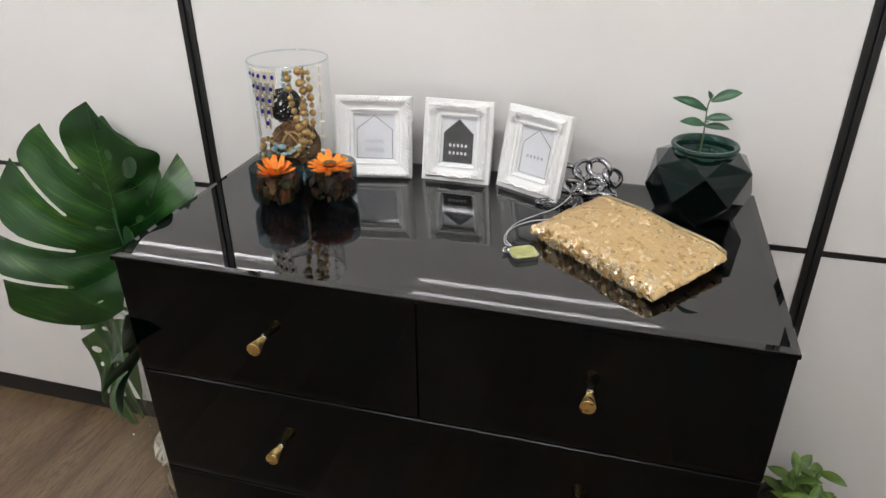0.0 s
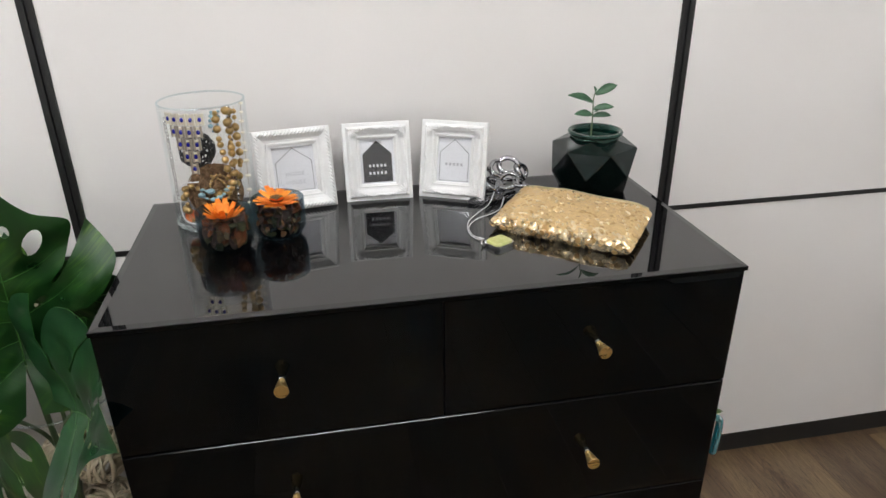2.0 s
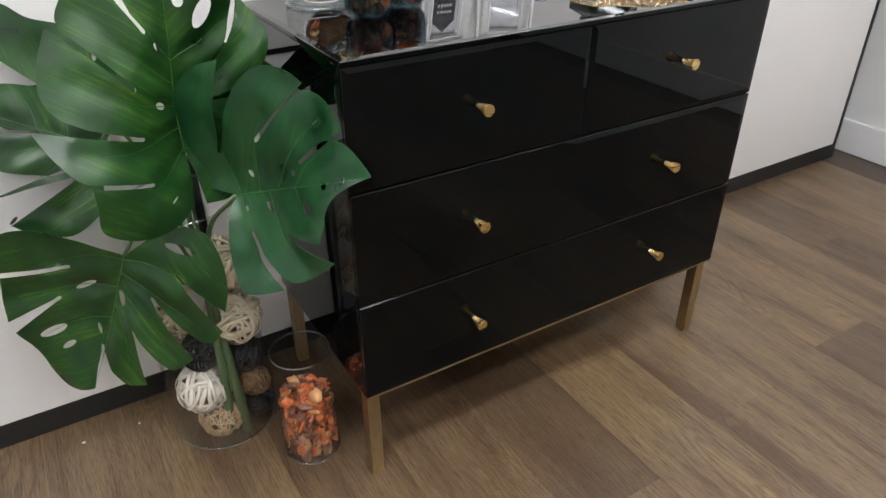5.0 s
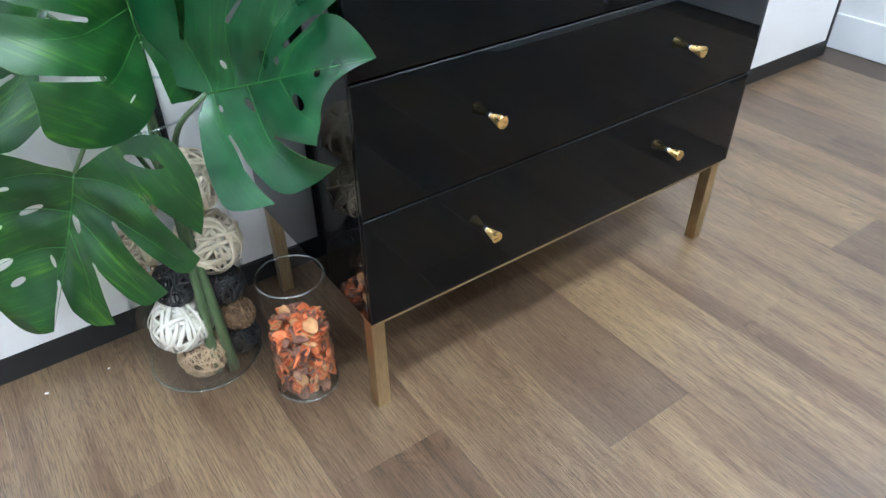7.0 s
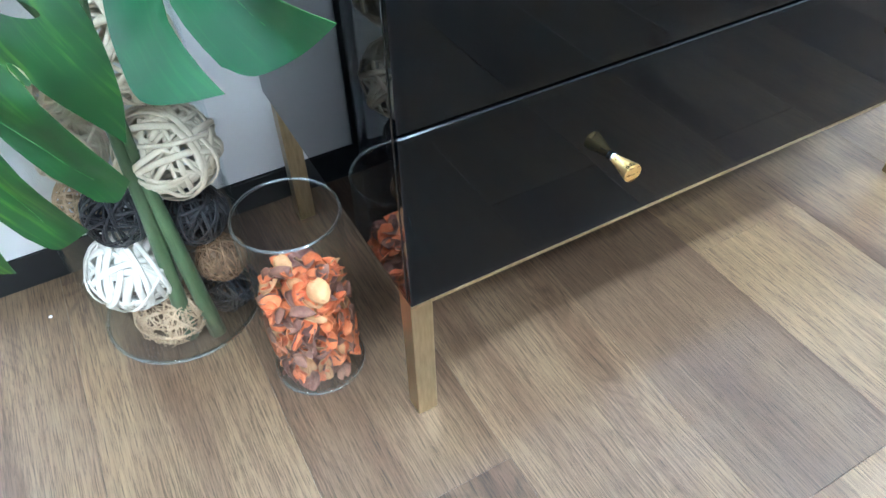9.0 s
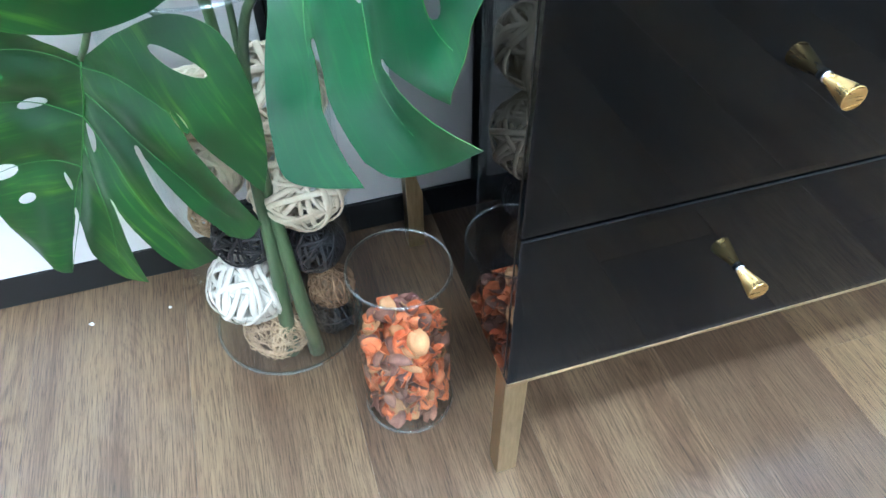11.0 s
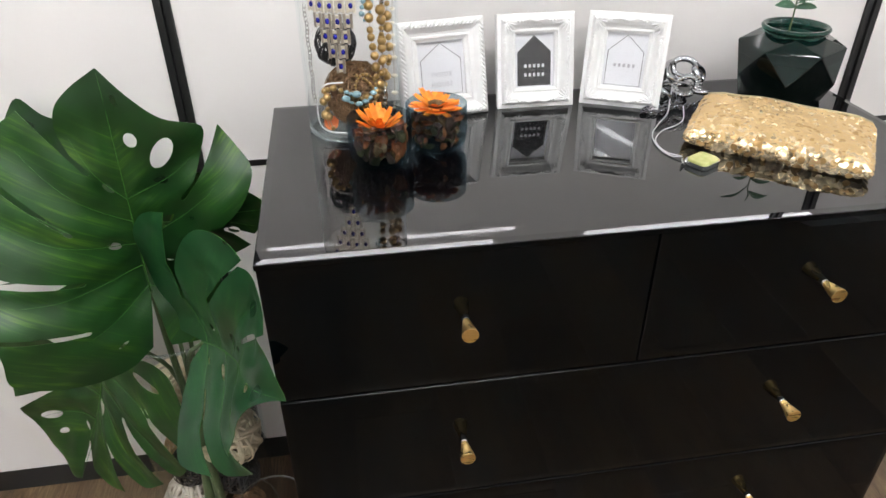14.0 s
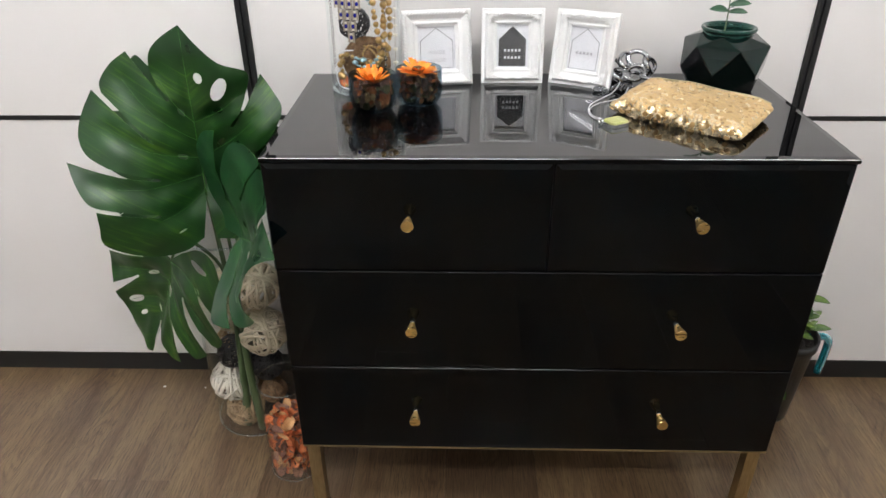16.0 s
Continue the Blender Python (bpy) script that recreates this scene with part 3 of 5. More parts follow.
jb = leaf(plant, rel(-0.084, 0.073, 0.698), ((-0.085, -0.370, -0.925), (0.556, -0.788, 0.264), (-0.827, -0.492, 0.273)),
          [(((-0.002, 0.166), (-0.034, 0.152), (-0.061, 0.126), (-0.067, 0.086), (-0.058, 0.056)), (-0.035, 0.016)),
           (((-0.079, 0.127), (-0.106, 0.116), (-0.132, 0.096), (-0.148, 0.072), (-0.152, 0.049)), (-0.080, -0.061)),
           (((-0.162, 0.060), (-0.181, 0.045), (-0.194, 0.023), (-0.196, -0.008), (-0.177, -0.042), (-0.146, -0.075), (-0.107, -0.106)), (-0.069, -0.143)),
           (((-0.215, -0.059), (-0.213, -0.093), (-0.199, -0.130), (-0.171, -0.163), (-0.124, -0.190), (-0.066, -0.199), (-0.012, -0.192)), None)],
          [(((-0.002, 0.166), (0.006, 0.136), (0.022, 0.106), (0.048, 0.088), (0.072, 0.082), (0.098, 0.072)), (0.082, -0.019)),
           (((0.136, 0.070), (0.155, 0.033), (0.167, -0.007), (0.158, -0.033)), (0.074, -0.115)),
           (((0.178, -0.034), (0.182, -0.075), (0.177, -0.107), (0.144, -0.131), (0.094, -0.154), (0.046, -0.166)), None)],
          (0.010, -0.152),
          [(-0.020, -0.003, 0.0064, 0.0045, 153), (0.005, 0.079, 0.0060, 0.0060, 152), (0.039, 0.041, 0.0170, 0.0100, 64), (0.036, -0.071, 0.0146, 0.0045, 46), (0.035, -0.130, 0.0063, 0.0040, 35), (-0.027, -0.102, 0.0068, 0.0040, -2)],
          [(-0.215, -0.059, 0.046), (-0.069, -0.143, -0.003), (-0.164, 0.060, -0.009), (-0.080, -0.061, -0.007), (-0.079, 0.127, -0.005), (-0.019, -0.002, -0.028), (-0.002, 0.166, -0.004), (0.098, 0.072, 0.025), (0.136, 0.070, -0.012), (0.178, -0.034, 0.004), (0.181, -0.110, 0.026), (0.038, 0.044, 0.009), (-0.002, -0.130, -0.041)],
          M_LEAF2)

jc = leaf(plant, rel(-0.424, 0.325, 0.393), ((-0.669, 0.458, 0.585), (-0.517, 0.279, -0.809), (-0.534, -0.844, 0.050)),
          [(((-0.070, 0.148), (-0.015, 0.198), (0.054, 0.144), (0.111, 0.113)), (0.072, -0.010)),
           (((0.133, 0.104), (0.163, 0.062), (0.181, 0.017)), (0.083, -0.084)),
           (((0.193, 0.009), (0.205, -0.050), (0.211, -0.084), (0.172, -0.120), (0.108, -0.140), (0.052, -0.149)), None)],
          [(((-0.070, 0.148), (-0.054, 0.103)), (-0.037, 0.052)),
           (((-0.083, 0.089), (-0.121, 0.105), (-0.153, 0.081)), (-0.074, -0.033)),
           (((-0.151, 0.011), (-0.183, 0.015), (-0.202, -0.028)), (-0.070, -0.119)),
           (((-0.198, -0.077), (-0.216, -0.090), (-0.218, -0.126)), (-0.087, -0.193)),
           (((-0.201, -0.172), (-0.180, -0.222), (-0.142, -0.270), (-0.092, -0.298), (-0.046, -0.277), (-0.010, -0.217)), None)],
          (0.011, -0.160),
          [(0.055, 0.079, 0.0289, 0.0100, -121), (0.017, 0.093, 0.0165, 0.0060, -113), (0.045, -0.054, 0.0215, 0.0055, -125), (-0.024, -0.073, 0.0159, 0.0060, 131), (-0.017, 0.024, 0.0131, 0.0035, 125), (-0.071, -0.244, 0.0320, 0.0085, -158), (-0.099, -0.189, 0.0126, 0.0060, 166)],
          [(0.211, -0.084, 0.013), (0.193, 0.009, 0.006), (0.181, 0.017, -0.001), (0.130, 0.102, 0.001), (0.111, 0.113, 0.008), (-0.015, 0.198, -0.015), (-0.070, 0.148, 0.021), (-0.101, 0.142, 0.000), (-0.153, 0.081, 0.005), (-0.202, -0.028, -0.003), (0.083, -0.084, -0.006), (0.072, -0.010, -0.002), (-0.037, 0.052, -0.000), (-0.074, -0.033, 0.014), (-0.070, -0.119, 0.006), (-0.087, -0.193, 0.009), (-0.041, -0.233, -0.010), (0.055, 0.081, -0.003), (0.016, 0.096, -0.011), (0.046, -0.049, -0.015), (-0.025, -0.071, -0.008), (-0.017, 0.024, -0.010), (-0.207, -0.157, 0.001)],
          M_LEAF)

jd = leaf(plant, rel(-0.400, 0.460, 0.800), ((0.566, -0.045, 0.823), (-0.785, 0.277, 0.555), (-0.253, -0.960, 0.121)),
          [(((-0.077, 0.106), (-0.040, 0.101), (-0.010, 0.062), (0.008, 0.023)), (0.017, -0.005)),
           (((0.034, 0.115), (0.069, 0.113), (0.118, 0.109), (0.119, 0.063), (0.135, 0.014), (0.147, -0.032)), (0.103, -0.060)),
           (((0.153, -0.053), (0.140, -0.107), (0.082, -0.143)), None)],
          [(((-0.077, 0.106), (-0.081, 0.074), (-0.079, 0.020)), (-0.060, -0.028)),
           (((-0.110, 0.080), (-0.152, 0.049), (-0.148, -0.009), (-0.125, -0.075)), (-0.096, -0.100)),
           (((-0.205, -0.002), (-0.185, -0.026), (-0.142, -0.072)), (-0.098, -0.121)),
           (((-0.239, -0.049), (-0.238, -0.083), (-0.215, -0.150), (-0.149, -0.182)), None)],
          (-0.037, -0.129),
          [(-0.228, -0.049, 0.0098, 0.0030, -14)],
          [(0.118, 0.109, -0.018), (0.034, 0.115, -0.016), (0.021, -0.176, 0.000), (-0.154, -0.030, 0.025), (-0.089, -0.195, 0.011)],
          M_LEAF)

SMALL_L = [(((0.0, 0.15), (-0.022, 0.132), (-0.042, 0.105)), (-0.025, 0.060)), (((-0.060, 0.095), (-0.078, 0.055), (-0.074, 0.015)), (-0.032, 0.000)),
           (((-0.074, -0.005), (-0.070, -0.040), (-0.052, -0.070), (-0.02, -0.075)), None)]
SMALL_R = [(tuple((-x, y) for x, y in edge), n and (-n[0], n[1])) for edge, n in SMALL_L]
je = leaf(plant, rel(-0.150, 0.300, 0.808), ((0.12, 0.03, -0.99), (0.98, -0.13, 0.12), (-0.12, -0.99, -0.04)), SMALL_L, SMALL_R, (0.0, -0.035),
          [(0.03, 0.075, 0.005, 0.009, -20), (-0.025, 0.02, 0.004, 0.007, 30)],
          [(0, 0.15, -0.006), (-0.075, 0.05, -0.008), (0.075, 0.05, -0.010), (0, 0, 0.0), (-0.05, -0.07, -0.006), (0.05, -0.07, -0.004)], M_LEAF)


def stem(points, r0, r1):
    part("stem", tube(spline([p if isinstance(p, Vector) else rel(*p) for p in points], 6), lambda t: r0 + (r1 - r0) * t, 9), M_STEM, plant, "green plastic stem")


stem([(-0.226, 0.272, 0.030), (-0.217, 0.278, 0.20), (-0.212, 0.290, 0.40), (-0.214, 0.280, 0.60), ja], 0.0120, 0.003)
stem([(-0.190, 0.275, 0.0125), (-0.198, 0.276, 0.20), (-0.203, 0.290, 0.38), (-0.185, 0.270, 0.55), jb], 0.0120, 0.003)
stem([(-0.206, 0.295, 0.36), (-0.235, 0.315, 0.50), (-0.29, 0.270, 0.60), jc], 0.0045, 0.0035)
stem([(-0.205, 0.300, 0.38), (-0.225, 0.370, 0.55), (-0.28, 0.430, 0.72), jd], 0.0045, 0.003)
stem([(-0.203, 0.298, 0.38), (-0.195, 0.345, 0.55), (-0.20, 0.335, 0.72), je], 0.0045, 0.003)


def glass_cylinder(name, label, x, y, z, r, h, wall=0.003, base=0.011, edge=0.004, category="vase"):
    """A thick base and a thin wall with a fire-polished rim."""
    v = thing(name, label, category, pose(x, y, z))
    foot = [(0, 0.0002), (r - 0.0064, 0.0002), (r - 0.0064, 0.0064), (r, 0.0066), (r, base), (r - wall, base + 0.0006), (r - wall - edge, base - 0.001), (0, base - 0.001)]
    part("base", lathe(foot, 64), M_GLASS, v, "thick clear glass base", smooth=True)
    tall = [(r - wall, base + 0.001), (r, base + 0.001), (r, h - 0.0014), (r - wall * 0.2, h - 0.0003), (r - wall / 2, h), (r - wall * 0.8, h - 0.0003), (r - wall, h - 0.0014), (r - wall, base + 0.001)]
    low = [(r - 0.0030 + 0.0028 * math.cos(t), 0.0032 + 0.0028 * math.sin(t)) for t in (2 * math.pi * k / 8 for k in range(9))]
    part("foot_ring", lathe(low, 64), M_RIM, v, "bright rounded glass foot", smooth=True)
    ring = [(r - wall / 2 + 0.62 * wall * math.cos(t), h + 0.62 * wall * math.sin(t)) for t in (2 * math.pi * k / 8 for k in range(9))]
    part("rim", lathe(ring, 64), M_RIM, v, "polished glass rim", smooth=True)
    wall = part("wall", lathe(tall, 64), M_GLASS, v, "thin clear glass wall", smooth=True)
    wall.visible_shadow = False
    return v


glass_cylinder("vase", "tall clear glass cylinder vase on the floor", -0.219, 0.364, 0.0, 0.116, 0.583, 0.004, 0.010)


def woven_ball(label, x, y, z, r, material, strips=26, width=0.0042, flat=0.4, fuzz=0, seed=1):
    rnd = random.Random(seed)
    bm = bmesh.new()
    for k in range(strips):
        rot = Euler((rnd.uniform(0, 6.3), rnd.uniform(0, 6.3), rnd.uniform(0, 6.3))).to_matrix()
        off, rr = rnd.uniform(-0.45, 0.45) * r, r * rnd.uniform(0.90, 1.0)
        ring = math.sqrt(rr * rr - off * off)
        ph = rnd.uniform(0, 6)
        pts = []
        for i in range(28):
            t = 2 * math.pi * i / 28
            wob = 1 + 0.03 * math.sin(3 * t + ph)
            p = rot @ Vector((ring * wob * math.cos(t), ring * wob * math.sin(t), off + 0.05 * r * math.sin(2 * t + ph)))
            pts.append(p)
        half, thick = width * rnd.uniform(0.6, 1.1) / 2, width * flat * 0.5
        rings = []
        for i, p in enumerate(pts):
            out = p.normalized()
            side = (pts[(i + 1) % 28] - pts[i - 1]).cross(out).normalized()
            rings.append([bm.verts.new(p + side * (half * a) + out * (thick * b)) for a, b in ((-1, 0), (-0.7, 0.8), (0, 1), (0.7, 0.8), (1, 0), (0, -0.7))])
        for a, b in zip(rings, rings[1:] + rings[:1]):
            for i in range(6):
                bm.faces.new((a[i], a[(i + 1) % 6], b[(i + 1) % 6], b[i])).smooth = True
    for k in range(fuzz):
        a = Vector((rnd.gauss(0, 1), rnd.gauss(0, 1), rnd.gauss(0, 1))).normalized() * r * rnd.uniform(0.7, 1.0)
        d = Vector((rnd.gauss(0, 1), rnd.gauss(0, 1), rnd.gauss(0, 1))).normalized() * r * 0.5
        b = (a + d).normalized() * r * rnd.uniform(0.9, 1.05)
        tube([a, (a + b) / 2 * 1.06, b], width * 0.24, 4, bm)
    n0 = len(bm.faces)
    # solid core whose darker colour stands in for shade between the fibres
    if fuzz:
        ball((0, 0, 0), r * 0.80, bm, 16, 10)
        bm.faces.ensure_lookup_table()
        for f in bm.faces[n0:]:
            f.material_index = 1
    ob = part("woven_ball", bm, [material, M_CORE], None, m=pose(x, y, z))
    return tagged(ob, label, "decorative ball", "woven balls in the tall vase")


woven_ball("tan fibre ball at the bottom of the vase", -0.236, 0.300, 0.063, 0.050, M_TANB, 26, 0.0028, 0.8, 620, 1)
woven_ball("glossy black woven ball low in the vase", -0.150, 0.318, 0.052, 0.040, M_BLACKB, 30, 0.004, 0.5, 0, 2)
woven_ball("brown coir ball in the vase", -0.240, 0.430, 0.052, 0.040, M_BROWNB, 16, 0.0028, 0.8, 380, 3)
woven_ball("white woven rattan ball in the vase", -0.256, 0.315, 0.150, 0.061, M_WHITEB, 30, 0.0098, 0.32, 0, 4)
woven_ball("brown coir ball in the vase", -0.150, 0.292, 0.133, 0.034, M_BROWNB, 18, 0.0028, 0.8, 420, 5)
woven_ball("black woven rattan ball in the vase", -0.246, 0.318, 0.240, 0.044, M_BLACKB, 44, 0.0045, 0.5, 0, 6)
woven_ball("black woven rattan ball in the vase", -0.160, 0.312, 0.203, 0.042, M_BLACKB, 44, 0.0045, 0.5, 0, 7)
woven_ball("tan woven ball in the vase", -0.285, 0.400, 0.215, 0.036, M_TANB, 26, 0.004, 0.5, 0, 8)
woven_ball("cream woven rattan ball in the vase", -0.165, 0.325, 0.300, 0.064, M_CREAM, 34, 0.0088, 0.40, 0, 9)
woven_ball("yellowish cream woven ball in the vase", -0.270, 0.400, 0.296, 0.046, M_CREAM, 30, 0.0072, 0.40, 0, 10)
woven_ball("cream woven rattan ball in the vase", -0.168, 0.345, 0.426, 0.060, M_CREAM, 32, 0.0084, 0.40, 0, 11)
woven_ball("cream woven rattan ball in the vase", -0.262, 0.405, 0.390, 0.048, M_CREAM, 30, 0.0072, 0.40, 0, 12)

# ---- vase of potpourri ----
glass_cylinder("vase", "clear glass cylinder part-filled with orange potpourri on the floor", -0.0755, 0.163, 0.0, 0.064, 0.280, 0.003, 0.008)


def petal(bm, m, size, rnd, mi):
    """One curled dried petal, a cupped shell with thickness."""
    a, b = size * rnd.uniform(0.75, 1.15), size * rnd.uniform(0.5, 0.85)
    cup, twist = rnd.uniform(0.15, 0.65), rnd.uniform(-0.6, 0.6)
    rows = []
    for side in (0, 1):
        grid = []
        for i in range(5):
            u = i / 4
            w = math.sin(math.pi * (0.12 + 0.80 * u)) ** 0.7
            line = []
            for j in range(5):
                v = j / 4 * 2 - 1
                x, y = (u - 0.5) * 2 * a, v * b * w
                z = cup * size * (v * v * w * 0.8 + (u - 0.4) ** 2 * 1.4) + twist * x * v * 0.5 + rnd.uniform(-0.04, 0.04) * size - side * 0.0012
                line.append(bm.verts.new(m @ Vector((x, y, z))))
            grid.append(line)
        rows.append(grid)
    for g, flip in ((rows[0], False), (rows[1], True)):
        for i in range(4):
            for j in range(4):
                q = (g[i][j], g[i + 1][j], g[i + 1][j + 1], g[i][j + 1])
                f = bm.faces.new(q[::-1] if flip else q)
                f.smooth, f.material_index = True, mi
    g, h = rows
    rim = [(0, j) for j in range(5)] + [(i, 4) for i in range(1, 5)] + [(4, j) for j in range(3, -1, -1)] + [(i, 0) for i in range(3, 0, -1)]
    for (i, j), (k, l) in zip(rim, rim[1:] + rim[:1]):
        f = bm.faces.new((g[i][j], h[i][j], h[k][l], g[k][l]))
        f.material_index = mi


def potpourri(x, y, z, r, h, count, size, label, seed, bowl=0.0, mix=(0, 0, 0, 0, 1, 1, 2, 3)):
    rnd = random.Random(seed)
    bm = bmesh.new()
    for k in range(count):
        a = rnd.uniform(0, 2 * math.pi)
        rad = r * math.sqrt(rnd.uniform(0.05, 1.0)) - size * 0.25
        zz = size * 0.25 + (h - size * 0.25) * (k / count) * (1.08 - 0.16 * (rad / r))
        lean = rnd.uniform(40, 115) if rad > r * 0.55 and k < count * 0.9 else rnd.uniform(0, 60)
        m = Matrix.Translation((rad * math.cos(a), rad * math.sin(a), zz)) @ Euler((0, 0, a)).to_matrix().to_4x4() @ Euler((rnd.uniform(-0.5, 0.5), radians(lean), rnd.uniform(0, 6.3))).to_matrix().to_4x4()
        petal(bm, m, size * rnd.uniform(0.55, 1.1), rnd, rnd.choice(mix))
    for v in bm.verts:
        d = math.hypot(v.co.x, v.co.y)
        room = r * (0.60 + 0.40 * math.sqrt(min(1.0, max(0.0, v.co.z) / bowl))) if bowl else r
        if d > room:
            v.co.x, v.co.y = v.co.x * room / d, v.co.y * room / d
        v.co.z = max(v.co.z, 0.001)
    ob = part("potpourri", bm, [M_POT1, M_POT2, M_POT3, M_POT4, M_POT5], None, m=pose(x, y, z))
    return tagged(ob, label, "potpourri", kind="stuff")


potpourri(-0.0755, 0.163, 0.0085, 0.0603, 0.166, 640, 0.0172, "dried orange and brown petals filling a glass vase", 3)


# ---- picture frames ----
def house(w, h, roof):
    return [(-w / 2, 0), (w / 2, 0), (w / 2, h - roof), (0, h), (-w / 2, h - roof)]


def flat_shape(points, y0, y1, bm=None):
    """A prism with the outline (x, z), from y0 to y1."""
    bm = bm or bmesh.new()
    a = [bm.verts.new((x, y0, z)) for x, z in points]
    b = [bm.verts.new((x, y1, z)) for x, z in points]
    bm.faces.new(a)
    bm.faces.new(b[::-1])
    for i in range(len(a)):
        j = (i + 1) % len(a)
        bm.faces.new((a[j], a[i], b[i], b[j]))
    return bm


def frame_profile(x0, z0, x1, z1, rings, bm=None):
    """A mitred frame: rings of (inset, y) swept round a rectangle."""
    bm = bm or bmesh.new()
    loops = []
    for ins, y in rings:
        loops.append([bm.verts.new(p) for p in ((x0 + ins, y, z0 + ins), (x1 - ins, y, z0 + ins), (x1 - ins, y, z1 - ins), (x0 + ins, y, z1 - ins))])
    for a, b in zip(loops, loops[1:]):
        for k in range(4):
            bm.faces.new((a[k], a[(k + 1) % 4], b[(k + 1) % 4], b[k]))
    return bm


def islands(bm):
    """The loose pieces of a bmesh, each as a bmesh of its own."""
    left = set(bm.verts)
    pieces = []
    for start in list(bm.verts):
        if start not in left:
            continue
        left.discard(start)
        group, todo = [start], [start]
        while todo:
            for e in todo.pop().link_edges:
                for w in e.verts:
                    if w in left:
                        left.discard(w)
                        group.append(w)
                        todo.append(w)
        one = bmesh.new()
        made = {w: one.verts.new(w.co) for w in group}
        for f in dict.fromkeys(f for w in group for f in w.link_faces):
            one.faces.new([made[w] for w in f.verts]).smooth = f.smooth
        pieces.append(one)
    bm.free()
    return pieces


def picture_frame(label, ax, ay, bx, by, height, style, motif, lean=13.5):
    """Stands with its lower edge from (ax, ay) to (bx, by)."""
    w = math.hypot(bx - ax, by - ay)
    yaw = math.degrees(math.atan2(by - ay, bx - ax))
    fr = thing("picture_frame", label, "picture frame", pose((ax + bx) / 2, (ay + by) / 2, T + 0.0005, 0, 0, yaw) @ pose(0, 0, 0, -lean, 0, 0), "white picture frames on the chest")
    x0, x1, z0, z1 = -w / 2, w / 2, 0.0, height
    m = 0.033 if style == "ornate" else 0.034
    if style == "ornate":
        rings = [(0.0, 0.016), (0.0, 0.003), (0.001, 0.002), (0.007, 0.002), (0.008, -0.001), (0.010, -0.004), (0.014, -0.0055), (0.018, -0.003), (0.023, 0.003), (0.0265, 0.0045),
                 (0.0268, 0.0025), (0.029, 0.002), (0.0295, 0.005), (0.0325, 0.006), (m, 0.010), (m, 0.016)]
    else:
        rings = [(0.0, 0.016), (0.0, 0.001), (0.0015, -0.002), (0.006, -0.006), (0.010, -0.0065), (0.014, -0.003), (0.019, 0.002), (0.024, 0.004), (0.0245, 0.002), (0.028, 0.002),
                 (0.0285, 0.005), (m, 0.007), (m, 0.016)]
    part("moulding", frame_profile(x0, z0, x1, z1, rings), M_FRAME, fr, "white carved moulding")
    orn = bmesh.new()
    if style == "ornate":
        # acanthus scrolls in the corners and shells at the middle of each side
        for cx, sx in ((x0, 1), (x1, -1)):
            for cz, sz in ((z0, 1), (z1, -1)):
                for k in range(6):
                    a = radians(k * 18)
                    pts = [(cx + sx * (0.012 + 0.003 * math.cos(a)), -0.006, cz + sz * (0.012 + 0.003 * math.sin(a))),
                           (cx + sx * (0.012 + 0.013 * math.cos(a)), -0.0075, cz + sz * (0.012 + 0.013 * math.sin(a))),
                           (cx + sx * (0.011 + 0.022 * math.cos(a * 0.96)), -0.0045, cz + sz * (0.011 + 0.022 * math.sin(a * 0.96)))]
                    tube(spline(pts, 4), lambda t: 0.0020 * (1 - 0.5 * t), 6, orn)
                ball((cx + sx * 0.0125, -0.0065, cz + sz * 0.0125), 0.0035, orn)
                for d in (0.036, 0.042, 0.047):
                    ball((cx + sx * d, -0.005, cz + sz * 0.0125), 0.0024, orn, 8, 5)
                    ball((cx + sx * 0.0125, -0.005, cz + sz * d), 0.0024, orn, 8, 5)
        for zc, s in ((z0 + 0.0145, 1), (z1 - 0.0145, -1)):
            pts = [(-0.028, -0.0045, zc), (-0.014, -0.0065, zc - s * 0.004), (0, -0.0075, zc - s * 0.0015), (0.014, -0.0065, zc - s * 0.004), (0.028, -0.0045, zc)]
            tube(spline(pts, 5), lambda t: 0.0012 + 0.0016 * math.sin(math.pi * t), 6, orn)
        for xc, s in ((x0 + 0.0145, 1), (x1 - 0.0145, -1)):
            pts = [(xc, -0.0045, z0 + height * 0.36), (xc - s * 0.003, -0.0065, z0 + height * 0.44), (xc, -0.0065, z0 + height * 0.5), (xc - s * 0.003, -0.0065, z0 + height * 0.56), (xc, -0.0045, z0 + height * 0.64)]
            tube(spline(pts, 5), lambda t: 0.0010 + 0.0015 * math.sin(math.pi * t), 6, orn)
    else:
        # twisted rope along the outer edge
        for a, b in (((x0, z0), (x1, z0)), ((x1, z0), (x1, z1)), ((x1, z1), (x0, z1)), ((x0, z1), (x0, z0))):
            n = 22
            dx, dz = (b[0] - a[0]) / n, (b[1] - a[1]) / n
            ix, iz = -dz / math.hypot(dx, dz), dx / math.hypot(dx, dz)
            for k in range(1, n - 1):
                px, pz = a[0] + dx * (k + 0.5), a[1] + dz * (k + 0.5)
                tube([(px - dx * 0.7 + ix * 0.003, -0.0035, pz - dz * 0.7 + iz * 0.003), (px + ix * 0.007, -0.0068, pz + iz * 0.007), (px + dx * 0.7 + ix * 0.011, -0.005, pz + dz * 0.7 + iz * 0.011)], 0.0017, 6, orn)
    for piece in islands(orn):
        part("ornament", piece, M_FRAME, fr)
    part("print", box(x0 + m - 0.001, x1 - m + 0.001, 0.0135, 0.0145, z0 + m - 0.001, z1 - m + 0.001), M_PAPER, fr, "white printed card")
    part("backing", box(x0 + 0.006, x1 - 0.006, 0.0162, 0.020, z0 + 0.006, z1 - 0.006), M_VELVET, fr)
